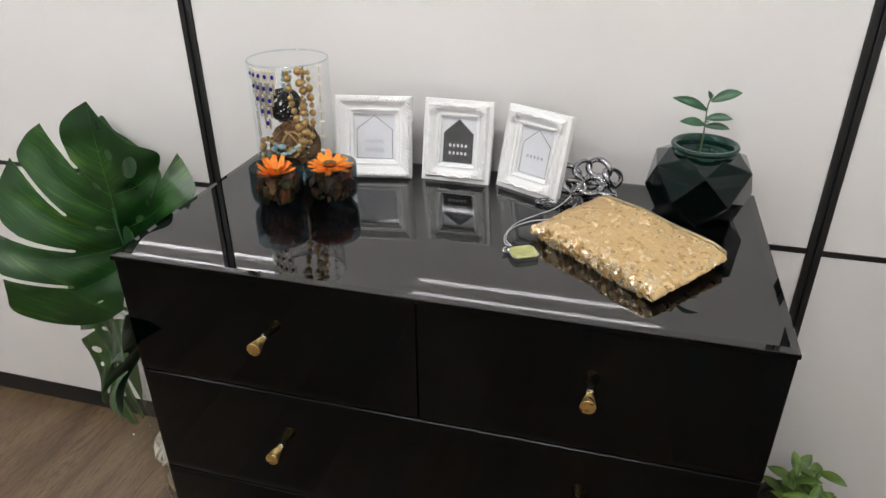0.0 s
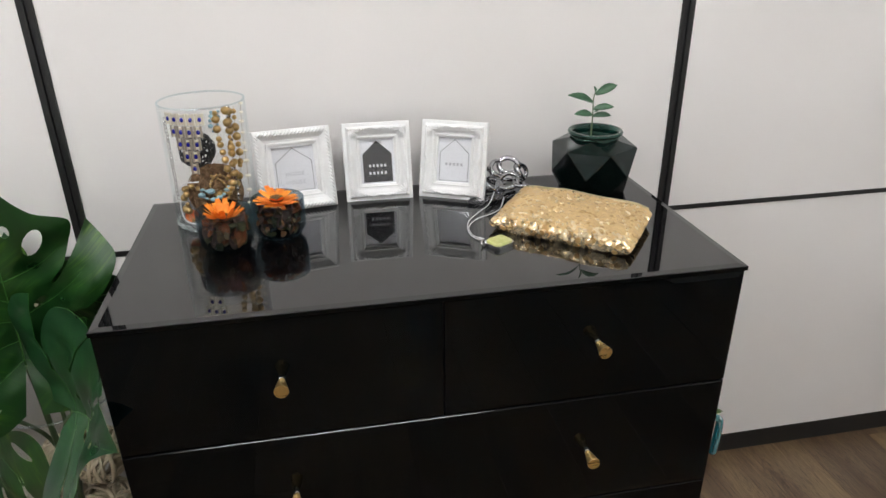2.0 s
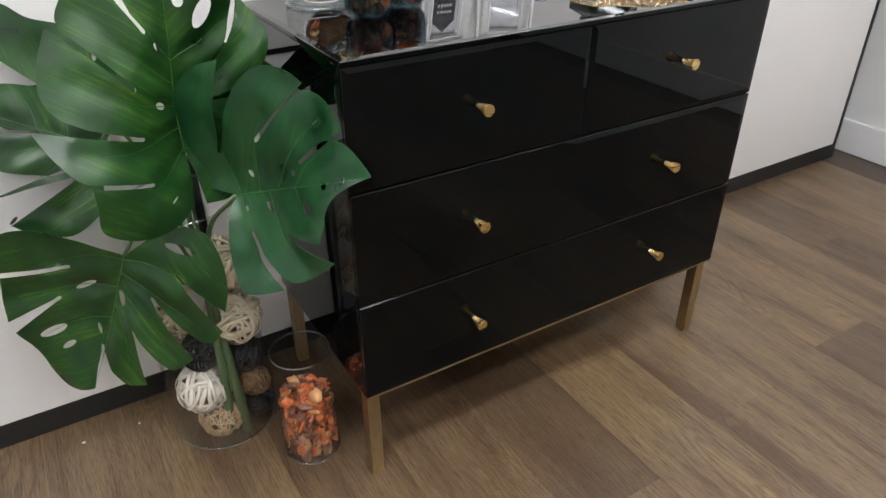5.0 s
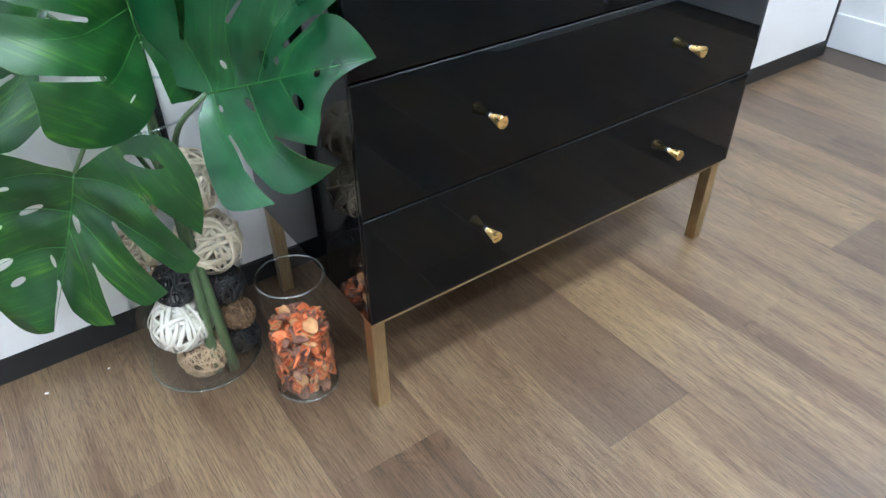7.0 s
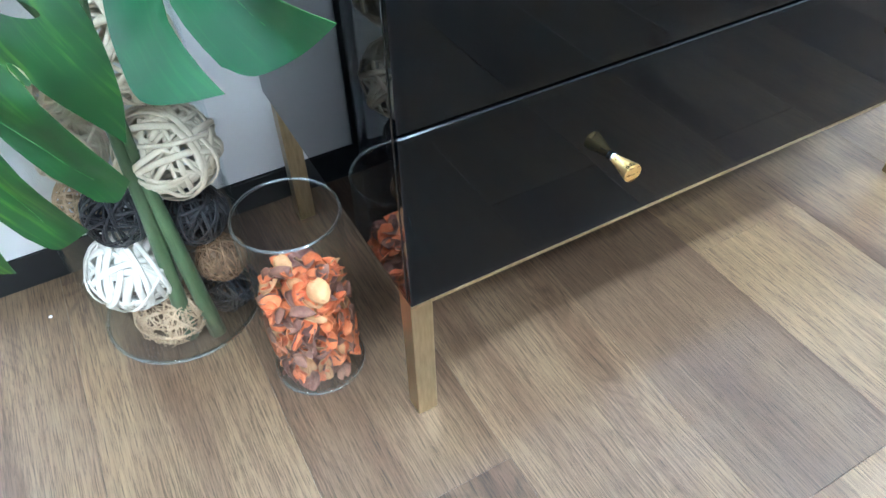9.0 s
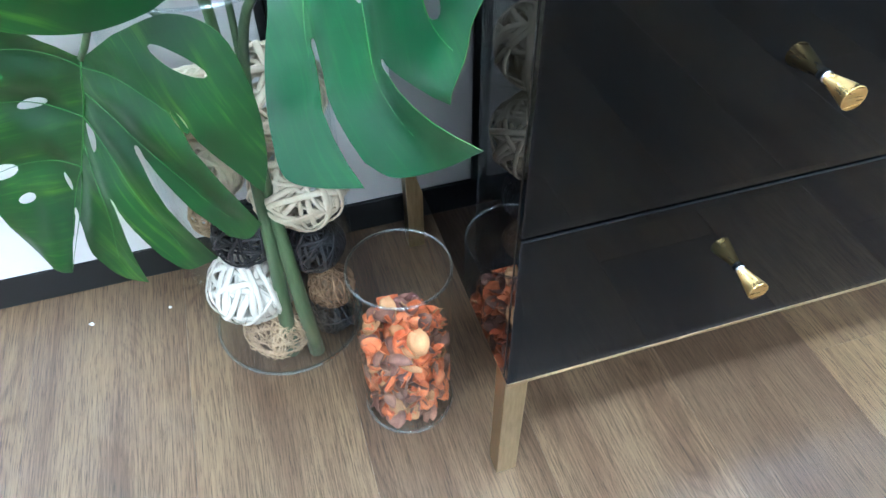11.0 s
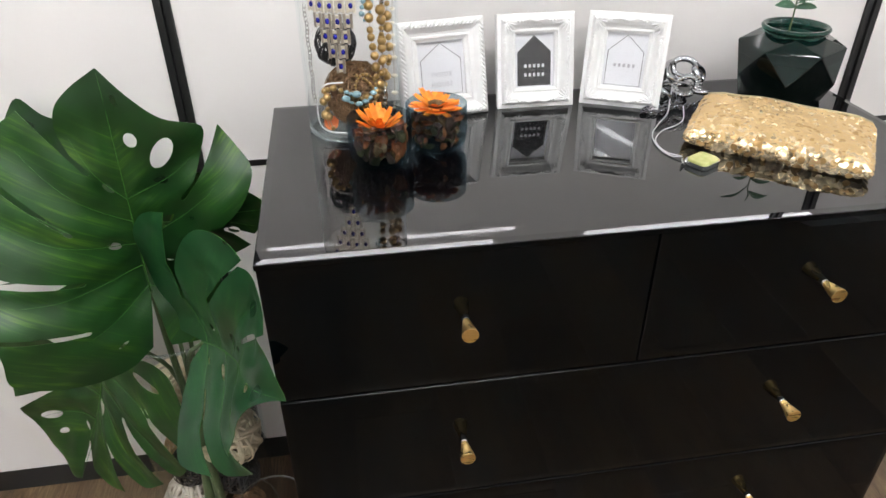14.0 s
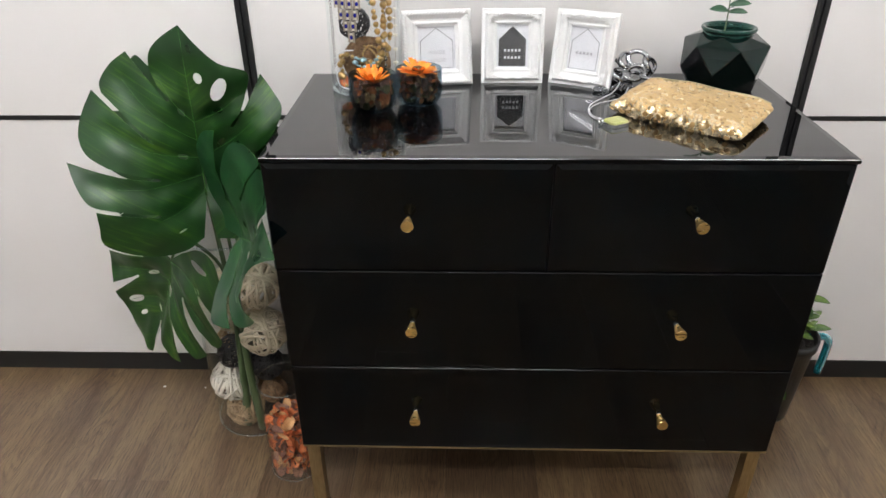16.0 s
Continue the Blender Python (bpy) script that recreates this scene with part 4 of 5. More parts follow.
    part("stand", box(-0.018, 0.018, 0.0, 0.003, 0.0, height * 0.72), M_VELVET, fr, "black easel leg", pose(0, 0.0206, 0.0, 0, 0, 0) @ pose(0, 0.055, -0.012, 31, 0, 0))
    part("pane", box(x0 + m - 0.0005, x1 - m + 0.0005, 0.0105, 0.012, z0 + m - 0.0005, z1 - m + 0.0005), M_PANE, fr, "clear glass pane")
    ow, oh = w - 2 * m, height - 2 * m
    hw, hh = ow * 0.86, oh * 0.93
    zb = z0 + m + oh * 0.03
    shape = [(x, z + zb) for x, z in house(hw, hh, hh * 0.32)]
    bm = bmesh.new()
    if motif == "solid":
        flat_shape(shape, 0.0131, 0.0134, bm)
    else:
        pts = [(x, 0.01325, z) for x, z in shape]
        tube(pts, 0.00055, 4, bm, closed=True)
    part("motif", bm, M_INK, fr, "dark house outline" if motif != "solid" else "solid charcoal house shape")
    if motif == "two":
        for word, zz in (("INSIDE", 0.40), ("HOUSE", 0.20)):
            text = bpy.data.curves.new("lettering", "FONT")
            text.body, text.size, text.align_x, text.space_character, text.extrude = word, hh * 0.125, "CENTER", 1.22, 0.00008
            text.materials.append(M_INKL)
            letters = new("lettering", text)
            letters.parent = fr
            letters.matrix_basis = pose(0, 0.0128, zb + hh * (zz - 0.045), 90, 0, 0)
            letters["label"] = "thin grey printed word"
        return fr
    bars = bmesh.new()
    for r, n in enumerate({"solid": (5, 5), "one": (5,)}[motif]):
        zc = zb + hh * (0.40 if r == 0 else 0.22)
        for k in range(n):
            xc = hw * 0.132 * (k - (n - 1) / 2)
            box(xc - hw * 0.036, xc + hw * 0.036, 0.0126, 0.0129, zc - hh * 0.034, zc + hh * 0.034, bm=bars)
    part("lettering", bars, M_PAPER if motif == "solid" else M_INKL, fr, "small plain bars of print")
    return fr


picture_frame("white picture frame with rope edge and house outline print", 0.218, 0.383, 0.365, 0.408, 0.157, "rope", "two")
picture_frame("ornate white picture frame with solid dark house print", 0.383, 0.414, 0.517, 0.412, 0.1555, "ornate", "solid")
picture_frame("ornate white picture frame with thin house outline print", 0.529, 0.420, 0.650, 0.360, 0.1555, "ornate", "one")

# ---- jewellery jar ----
JX, JY, JR, JH = 0.138, 0.385, 0.0755, 0.226
glass_cylinder("jar", "clear glass cylinder jar hung with bead necklaces on the chest", JX, JY, T + 0.0003, JR, JH, 0.0028, 0.010, category="glass jar")


def around(a, z, r):
    """A point at angle a (degrees from the front, to the right) on the jar's wall."""
    return Vector((JX + r * math.sin(radians(a)), JY - r * math.cos(radians(a)), T + z))


SPHERE = {}


def bead(parent, p, r, material, squash=1.0):
    """One bead; alike beads share a mesh."""
    if material.name not in SPHERE:
        first = part("bead", ball((0, 0, 0), 1.0, None, 12, 8), material, parent)
        SPHERE[material.name] = first.data
        ob = first
    else:
        ob = new("bead", SPHERE[material.name])
        ob.parent = parent
    ob.location, ob.scale = p, (r, r, r * squash)
    return ob


def bead_string(name, label, pts, size, material, gap=1.0, jitter=0.0, seed=0, cord=M_GREYBAR, squash=1.0):
    rnd = random.Random(seed)
    ob = thing(name, label, "necklace")
    part("cord", tube(pts, 0.0006, 5), cord, ob)
    need = 0.0
    for a, b in zip(pts, pts[1:]):
        need -= (Vector(b) - Vector(a)).length
        while need <= 0:
            r = size * rnd.uniform(1 - jitter, 1 + jitter)
            bead(ob, Vector(b), r, material, squash)
            need += 2 * r * gap
    return ob


def collar():
    """Stepped collar of metal bars with blue beads, hooked over the jar's rim."""
    ob = thing("necklace", "stepped metal bar collar with dark blue beads", "necklace")
    r = JR - 0.006
    cols, c0 = 10, -52
    shape = [(5, 0), (4, 1), (3, 2), (2, 3), (1, 4)]
    shared = {}

    def bar(w, h, d, material, m, note):
        key = (w, material.name)
        if key not in shared:
            o = part("bar", box(-w, w, -d, d, -h, h, 0.0005, 1), material, ob, note)
            shared[key] = o.data
        else:
            o = new("bar", shared[key])
            o.parent = ob
        o.matrix_basis = m

    for n, row in shape:
        z = JH - 0.018 - row * 0.0215
        for k in range(n):
            a = -22 + (k - (n - 1) / 2) * 12.5 + row * 2.0
            p = around(a, z, r)
            m = Matrix.Translation(p) @ Matrix.Rotation(radians(a), 4, "Z")
            for side in (-1, 1):
                bar(0.0022, 0.0105, 0.0012, M_BAR if row == 0 else M_GREYBAR, m @ pose(side * 0.0048, 0, 0), "flat metal bar")
            for zz in (-0.0065, 0.0065):
                bar(0.0030, 0.0022, 0.0009, M_BAR, m @ pose(0, -0.0004, zz), "pale gold spacer")
            bead(ob, p + Vector((0, -0.002, 0)), 0.0031, M_LAPIS, 1.3)
    links = bmesh.new()
    for k in range(24):
        p = around(-68 - 2 * math.sin(k), JH - 0.026 - k * 0.0062, r - 0.003)
        ring = [p + Vector((0.0022 * math.cos(t), 0.0022 * math.sin(t) * (k % 2), 0.0042 * math.sin(t))) for t in (2 * math.pi * i / 8 for i in range(8))]
        tube(ring, 0.0006, 4, links, closed=True)
    part("chain", links, M_SILVER, ob, "fine silver chain")


collar()
rj = JR - 0.009
bead_string("necklace", "long string of antique gold beads hung over a jar", spline([around(24, JH - 0.006, rj + 0.004), around(26, 0.17, rj), around(34, 0.12, rj - 0.004), around(38, 0.075, rj - 0.008), around(55, 0.085, rj - 0.006), around(60, 0.13, rj), around(58, 0.18, rj), around(56, JH - 0.005, rj + 0.004)], 14), 0.0060, M_BEAD, 1.25, 0.30, 1)
bead_string("necklace", "long string of antique gold beads hung over a jar", spline([around(40, JH - 0.004, rj + 0.004), around(44, 0.16, rj), around(46, 0.09, rj - 0.003), around(20, 0.07, rj - 0.006), around(-5, 0.075, rj - 0.01), around(-38, 0.085, rj - 0.003), around(-46, 0.06, rj), around(-40, 0.02, rj)], 14), 0.0056, M_BEAD, 1.6, 0.40, 2)
bead_string("necklace", "string of turquoise chips inside a jar", spline([around(34, 0.080, rj - 0.006), around(20, 0.068, rj - 0.003), around(4, 0.062, rj - 0.001), around(-10, 0.068, rj - 0.001), around(-14, 0.080, rj - 0.004), around(0, 0.076, rj - 0.004), around(14, 0.078, rj - 0.008)], 16), 0.0052, M_TURQ, 0.95, 0.45, 3, squash=0.65)
bead_string("necklace", "strand of small pale blue beads hung over a jar", spline([around(20, JH - 0.006, rj + 0.003), around(17, 0.195, rj - 0.002), around(20, 0.185, rj), around(26, 0.19, rj), around(30, JH - 0.008, rj + 0.002)], 16), 0.0036, M_TURQ, 1.2, 0.3, 13, squash=0.9)
bead_string("necklace", "string of flat gold discs hung over a jar", spline([around(78, JH - 0.002, rj + 0.004), around(80, 0.17, rj), around(78, 0.11, rj), around(74, 0.05, rj), around(70, 0.03, rj - 0.002)], 16), 0.0050, M_BAR, 2.2, 0.3, 4, squash=0.5)
bead_string("necklace", "string of small gold and grey links", spline([around(48, JH - 0.002, rj), around(50, 0.18, rj - 0.004), around(52, 0.13, rj - 0.008), around(48, 0.08, rj - 0.004), around(45, 0.035, rj - 0.004)], 18), 0.0030, M_SILVER, 1.3, 0.4, 5)
bead_string("necklace", "heap of fine gold chain on a twig ball", spline([around(5, 0.100, rj - 0.02), around(22, 0.092, rj - 0.012), around(30, 0.075, rj - 0.006), around(12, 0.066, rj - 0.004), around(2, 0.085, rj - 0.010), around(18, 0.100, rj - 0.02), around(35, 0.090, rj - 0.01), around(28, 0.060, rj - 0.002), around(8, 0.055, rj - 0.002)], 16), 0.0024, M_BEAD, 1.05, 0.3, 6)
bead_string("necklace", "string of large antique gold beads in a jar", spline([around(50, JH - 0.010, rj), around(47, 0.18, rj - 0.002), around(43, 0.13, rj), around(40, 0.09, rj - 0.002), around(30, 0.065, rj - 0.004)], 14), 0.0068, M_BEAD, 1.5, 0.25, 7)
bead_string("necklace", "short strand of gold beads at the jar base", spline([around(-36, 0.085, rj), around(-40, 0.06, rj), around(-38, 0.035, rj), around(-34, 0.018, rj - 0.002)], 12), 0.0050, M_BEAD, 1.6, 0.3, 8)
cordpts = spline([around(-15, 0.095, rj - 0.004), around(-42, 0.088, rj), around(-60, 0.055, rj), around(-58, 0.022, rj), around(-38, 0.0145, rj), around(-10, 0.0135, rj - 0.006), around(10, 0.0140, rj - 0.012)], 12)
tagged(part("cord", tube(cordpts, 0.0013, 6), M_CORD), "white cord coiled inside the jar", "cord")
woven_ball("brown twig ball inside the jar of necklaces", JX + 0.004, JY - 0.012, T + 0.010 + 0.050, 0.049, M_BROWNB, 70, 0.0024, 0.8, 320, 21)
woven_ball("black rattan ball inside the jar of necklaces", JX - 0.022, JY + 0.012, T + 0.132, 0.033, M_BLACKB, 26, 0.0032, 0.6, 0, 22)
rn = random.Random(8)
bm = bmesh.new()
petal(bm, Euler((1.1, 0.3, 0.4)).to_matrix().to_4x4(), 0.014, rn, 0)
tagged(part("dried_petal", bm, M_POT1, m=pose(JX - 0.040, JY - 0.045, T + 0.026)), "dried orange petal inside the jar", "dried petal")


# ---- tealight glasses with flowers ----
def flower(x, y, z, r, tilt, turn, seed, layers):
    rnd = random.Random(seed)
    fl = thing("artificial_flower", "orange fabric daisy resting in a smoked glass", "artificial flower", pose(x, y, z) @ pose(0, 0, 0, tilt, 0, turn), "orange flowers in glasses")
    for layer, (n, lift, ln) in enumerate(layers):
        for k in range(n):
            bm = bmesh.new()
            a = 2 * math.pi * (k + 0.5 * layer + rnd.uniform(-0.15, 0.15)) / n
            L, W = r * ln * rnd.uniform(0.85, 1.08), r * 0.135
            curl = rnd.uniform(-0.20, 0.18)
            top, low = [], []
            for i in range(6):
                t = i / 5
                w = W * (0.45 + 1.1 * t) if t < 0.55 else W * (1.05 - 0.35 * ((t - 0.55) / 0.45) ** 2)
                zz = L * (math.sin(lift) * t - curl * t * t * 0.6) + 0.0015 * layer
                for j, s in enumerate((-1, 0, 1)):
                    notch = 0.0 if i < 5 else (0.06 * L if s == 0 else 0.0)
                    p = Vector((0.10 * r + L * t * math.cos(lift) - notch, s * w, zz + (0.10 * W if s else 0.0)))
                    top.append(bm.verts.new(p))
                    low.append(bm.verts.new(p - Vector((0, 0, 0.0005))))
            for i in range(5):
                for j in range(2):
                    q = [i * 3 + j, i * 3 + j + 3, i * 3 + j + 4, i * 3 + j + 1]
                    bm.faces.new([top[v] for v in q])
                    bm.faces.new([low[v] for v in q[::-1]])
            for i in range(5):
                for j in (0, 2):
                    bm.faces.new((top[i * 3 + j], top[i * 3 + j + 3], low[i * 3 + j + 3], low[i * 3 + j]))
            for j in range(2):
                bm.faces.new((top[15 + j], top[16 + j], low[16 + j], low[15 + j]))
            bmesh.ops.transform(bm, matrix=Matrix.Rotation(a, 4, "Z"), verts=bm.verts)
            part("petal", bm, M_PETAL, fl)
    c = bmesh.new()
    for k in range(70):
        q = math.sqrt(k / 70)
        a = k * 2.39996
        tube([(q * r * 0.26 * math.cos(a), q * r * 0.26 * math.sin(a), 0.002), (q * r * 0.33 * math.cos(a), q * r * 0.33 * math.sin(a), 0.014 - 0.005 * q + rnd.uniform(-0.001, 0.001))], 0.0009, 4, c)
    lathe([(0, 0.0005), (r * 0.3, 0.0005), (r * 0.28, 0.004), (0, 0.006)], 16, c)
    part("seed_head", c, M_SEED, fl, "brown bristly seed head")


def tealight(x, y, label, seed):
    r, h = 0.0465, 0.072
    prof = [(0, 0), (0.026, 0), (0.037, 0.004), (0.0442, 0.014), (r, 0.028), (0.0462, h - 0.001), (0.0452, h), (0.0442, h - 0.001), (0.0445, 0.029), (0.0422, 0.016), (0.035, 0.008), (0.024, 0.0055), (0, 0.0055)]
    holder = part("glass_holder", lathe(prof, 48), M_SMOKE, m=pose(x, y, T + 0.0003), smooth=True)
    tagged(holder, label, "candle holder", "smoked glass holders")
    potpourri(x, y, T + 0.006, 0.0415, 0.050, 120, 0.0110, "dried petals inside a smoked glass", seed, bowl=0.022, mix=(0, 0, 1, 1, 2, 4, 4, 3))


tealight(0.168, 0.240, "small smoked blue glass filled with potpourri on the chest", 11)
tealight(0.256, 0.279, "small smoked blue glass filled with potpourri beside another", 12)
flower(0.167, 0.241, T + 0.051, 0.037, 4, 20, 5, ((9, 0.50, 1.0), (9, 0.75, 0.95), (7, 1.0, 0.80)))
flower(0.255, 0.278, T + 0.063, 0.040, 3, 70, 6, ((13, 0.14, 1.0), (12, 0.34, 0.90), (8, 0.55, 0.62)))


# ---- faceted vase with a sprig ----
def sprig_leaf(bm, base, tip, width, normal=(0, -0.3, 1), n=7):
    base, tip = Vector(base), Vector(tip)
    d = tip - base
    side = d.cross(Vector(normal)).normalized()
    up = side.cross(d).normalized()
    top, low = [], []
    for i in range(n):
        t = i / (n - 1)
        w = width * math.sin(math.pi * min(1.0, 0.04 + 0.96 * t)) ** 0.8 + 0.0003
        for s in (-1, 0, 1):
            p = base + d * t + side * s * w + up * (abs(s) * 0.25 * w + d.length * 0.10 * math.sin(math.pi * t))
            top.append(bm.verts.new(p))
            low.append(bm.verts.new(p - up * 0.0006))
    for i in range(n - 1):
        for j in range(2):
            q = [i * 3 + j, i * 3 + j + 3, i * 3 + j + 4, i * 3 + j + 1]
            for vs, flip in ((top, 1), (low, -1)):
                f = bm.faces.new([vs[v] for v in q][::flip])
                f.smooth = True
        for j in (0, 2):
            bm.faces.new((top[i * 3 + j], top[i * 3 + j + 3], low[i * 3 + j + 3], low[i * 3 + j]))
    return bm


VX, VY = 0.889, 0.389


def faceted_vase():
    v = thing("faceted_vase", "dark bottle green faceted glass vase with round neck", "vase", pose(VX, VY, T + 0.0004, 0, 0, 30) @ Matrix.Diagonal((1, 1, 1.06, 1)))
    n = 6
    rings = [(0.068, 0.0, 0.0), (0.088, 0.042, 0.5), (0.086, 0.090, 0.0), (0.055, 0.1075, 0.5)]

    def shell(shrink, rings):
        bm = bmesh.new()
        loops = []
        for r, z, o in rings:
            loops.append([bm.verts.new(((r - shrink) * math.cos(2 * math.pi * (k + o) / n), (r - shrink) * math.sin(2 * math.pi * (k + o) / n), z + shrink * (1 if z == 0 else 0))) for k in range(n)])
        for (a, ra), (b, rb) in zip(zip(loops, rings), zip(loops[1:], rings[1:])):
            for k in range(n):
                l = (k + 1) % n
                if rb[2] > ra[2]:
                    bm.faces.new((a[k], a[l], b[k]))
                    bm.faces.new((a[l], b[l], b[k]))
                else:
                    bm.faces.new((a[k], b[l], b[k]))
                    bm.faces.new((a[k], a[l], b[l]))
        bm.faces.new(loops[0][::-1])
        return bm, loops

    body, loops = shell(0.0, rings)
    bmesh.ops.bevel(body, geom=body.edges[:], offset=0.0012, segments=2, profile=0.5, affect="EDGES", clamp_overlap=True)
    for f in body.faces:
        f.material_index = int(f.calc_center_median().z > 0.066)
    part("body", body, [M_BOTTLE, M_SHOULDER], v, "faceted dark green glass body")
    fill, l2 = shell(0.006, [rings[0], rings[1], (0.086, 0.070, 0.0)])
    part("lining", lathe([(0, 0.0745), (0.030, 0.0745), (0.040, 0.092), (0.0425, 0.104), (0.0415, 0.104), (0.039, 0.093), (0.029, 0.0755), (0, 0.0755)], 32), M_NECK, v, "green glass inside of the neck", smooth=True)
    fill.faces.new(l2[-1])
    part("filling", fill, M_SOIL, v, "dark contents seen through the glass")
    neck = [(0.050, 0.100), (0.0515, 0.106), (0.0485, 0.1085), (0.0485, 0.1105), (0.0535, 0.1125), (0.0555, 0.1155), (0.0535, 0.1188), (0.0490, 0.1188), (0.0440, 0.114), (0.0430, 0.104), (0.046, 0.099)]
    part("neck", lathe(neck, 48), M_NECK, v, "green glass neck with rolled rim", smooth=True)


faceted_vase()


def sprig():
    s = thing("sprig", "small green leafy sprig standing in a green vase", "sprig", pose(VX - 0.006, VY + 0.008, T + 0.092) @ Matrix.Diagonal((0.95, 0.95, 1.12, 1)))
    part("stem", tube(spline([(0, 0, 0), (0.001, 0, 0.05), (0.0, 0.0, 0.085), (0.006, 0, 0.102)], 6), lambda t: 0.0016 - 0.0006 * t, 6), M_STEM, s)
    for b, t, w in (((0, 0, 0.056), (-0.042, -0.004, 0.060), 0.008), ((0, 0, 0.054), (0.042, -0.002, 0.053), 0.0065), ((0, 0, 0.066), (0.043, -0.010, 0.070), 0.0075),
                    ((0, 0, 0.078), (-0.060, -0.006, 0.095), 0.0085), ((0.004, 0, 0.092), (0.052, 0.004, 0.106), 0.0100), ((0.003, 0, 0.095), (-0.004, -0.006, 0.108), 0.004),
                    ((0, 0, 0.058), (0.004, -0.020, 0.066), 0.0055)):
        part("leaf", sprig_leaf(bmesh.new(), b, t, w * 0.85, (0, -0.75, 0.66)), M_SPRIG, s)


sprig()


# ---- sequin clutch ----
def clutch():
    A, B, C, D = Vector((0.635, 0.220)), Vector((0.821, 0.062)), Vector((0.926, 0.200)), Vector((0.738, 0.360))
    cl = thing("clutch_bag", "gold sequin clutch bag lying on the black top", "clutch bag", pose(0.78, 0.215, T + 0.001))
    O = Vector((0.78, 0.215, T + 0.001))

    def place(s, t, up):
        p = A.lerp(B, s).lerp(D.lerp(C, s), t)
        # sides pinch in a little, front edge sags
        p = p + (Vector((0.781, 0.216)) - p) * (0.05 * math.sin(math.pi * s) * (abs(t - 0.5) * 2) ** 3)
        edge = (math.sin(math.pi * min(max(s, 0), 1)) ** 0.35) * (max(0.0, math.sin(math.pi * (0.10 + 0.82 * t))) ** 0.5)
        rise = 0.0135 + 0.005 * t
        crease = 0.0035 * noise.noise(Vector((s * 5, t * 4, 1.7)))
        half = (0.0145 + 0.003 * math.sin(2.5 * s + 1)) * edge + 0.004
        z = rise + half * up + crease * (up > 0)
        return Vector((p.x, p.y, O.z + max(0.001, z))) - O

    bm = bmesh.new()
    n, m = 30, 22
    top = [[bm.verts.new(place(i / n, j / m, 1)) for j in range(m + 1)] for i in range(n + 1)]
    low = [[bm.verts.new(place(i / n, j / m, -1)) for j in range(m + 1)] for i in range(n + 1)]
    for i in range(n):
        for j in range(m):
            bm.faces.new((top[i][j], top[i + 1][j], top[i + 1][j + 1], top[i][j + 1])).smooth = True
            bm.faces.new((low[i][j], low[i][j + 1], low[i + 1][j + 1], low[i + 1][j])).smooth = True
    rim = [(i, 0) for i in range(n + 1)] + [(n, j) for j in range(1, m + 1)] + [(i, m) for i in range(n - 1, -1, -1)] + [(0, j) for j in range(m - 1, 0, -1)]
    for (i, j), (k, l) in zip(rim, rim[1:] + rim[:1]):
        bm.faces.new((top[i][j], low[i][j], low[k][l], top[k][l])).smooth = True
    part("pouch", bm, M_CLOTH, cl, "soft gold pouch")
    seq = bmesh.new()
    rnd = random.Random(4)

    def disc(p, nrm, r, slide, mess, mi):
        nrm = (nrm + Vector((rnd.gauss(0, mess), rnd.gauss(0, mess), rnd.gauss(0, mess)))).normalized()
        nrm = (nrm + slide * 0.22).normalized()
        a = nrm.orthogonal().normalized()
        b = nrm.cross(a)
        p = p + nrm * rnd.uniform(0.0006, 0.0030)
        c = seq.verts.new(p + nrm * 0.0005)
        ring = [seq.verts.new(p + (a * math.cos(t) + b * math.sin(t)) * r) for t in (2 * math.pi * k / 8 for k in range(8))]
        for k in range(8):
            seq.faces.new((c, ring[k], ring[(k + 1) % 8])).material_index = mi

    def scatter(fn, su, sv, r, mess=0.17, mi=0):
        for i in range(su):
            for j in range(sv):
                s, t = (i + (j % 2) * 0.5 + rnd.uniform(-0.3, 0.3)) / su, (j + 0.5 + rnd.uniform(-0.3, 0.3)) / sv
                s, t = min(max(s, 0.005), 0.995), min(max(t, 0.01), 0.99)
                e = 0.01
                p = fn(s, t)
                nr = (fn(min(1, s + e), t) - fn(max(0, s - e), t)).cross(fn(s, min(1, t + e)) - fn(s, max(0, t - e)))
                if nr.length < 1e-9:
                    continue
                nr.normalize()
                down = Vector((-0.65, -0.75, 0))
                disc(p, nr, r * rnd.uniform(0.85, 1.1), down, mess, mi if rnd.random() < 0.75 else rnd.choice((0, 1, 2)))

    scatter(lambda s, t: place(s, t * 0.90, 1), 60, 48, 0.0047, 0.16)

    def skirt(side):
        def fn(s, t):
            if side == 0:
                a, b = place(s, 0.0, -1), place(s, 0.0, 1)
            elif side == 1:
                a, b = place(1.0, s * 0.92, -1), place(1.0, s * 0.92, 1)
            else:
                a, b = place(0.0, 0.92 - s * 0.92, -1), place(0.0, 0.92 - s * 0.92, 1)
            mid = a.lerp(b, t)
            out = Vector((mid.x, mid.y, 0)).normalized()
            return mid + out * 0.005 * math.sin(math.pi * t)
        return fn
    # front rows use the brighter gold: their sparkle is put into the colour
    scatter(skirt(0), 46, 5, 0.0052, 0.26, 1)
    scatter(lambda s, t: place(s, t * 0.12, 1), 46, 5, 0.0050, 0.22, 1)
    scatter(skirt(1), 36, 4, 0.0044)
    scatter(skirt(2), 36, 4, 0.0044)
    so = part("sequin", seq, [M_SEQ, M_SEQ2, M_SEQ3], cl, "overlapping round gold sequins")
    so["kind"] = "stuff"
    bar = bmesh.new()
    pts = [place(s / 12, 0.97, 1) + Vector((0, 0, 0.002)) for s in range(13)]
    tube(pts, 0.0046, 8, bar, 0.55)
    part("clasp_bar", bar, M_CLASP, cl, "slim gold frame bar")



clutch()


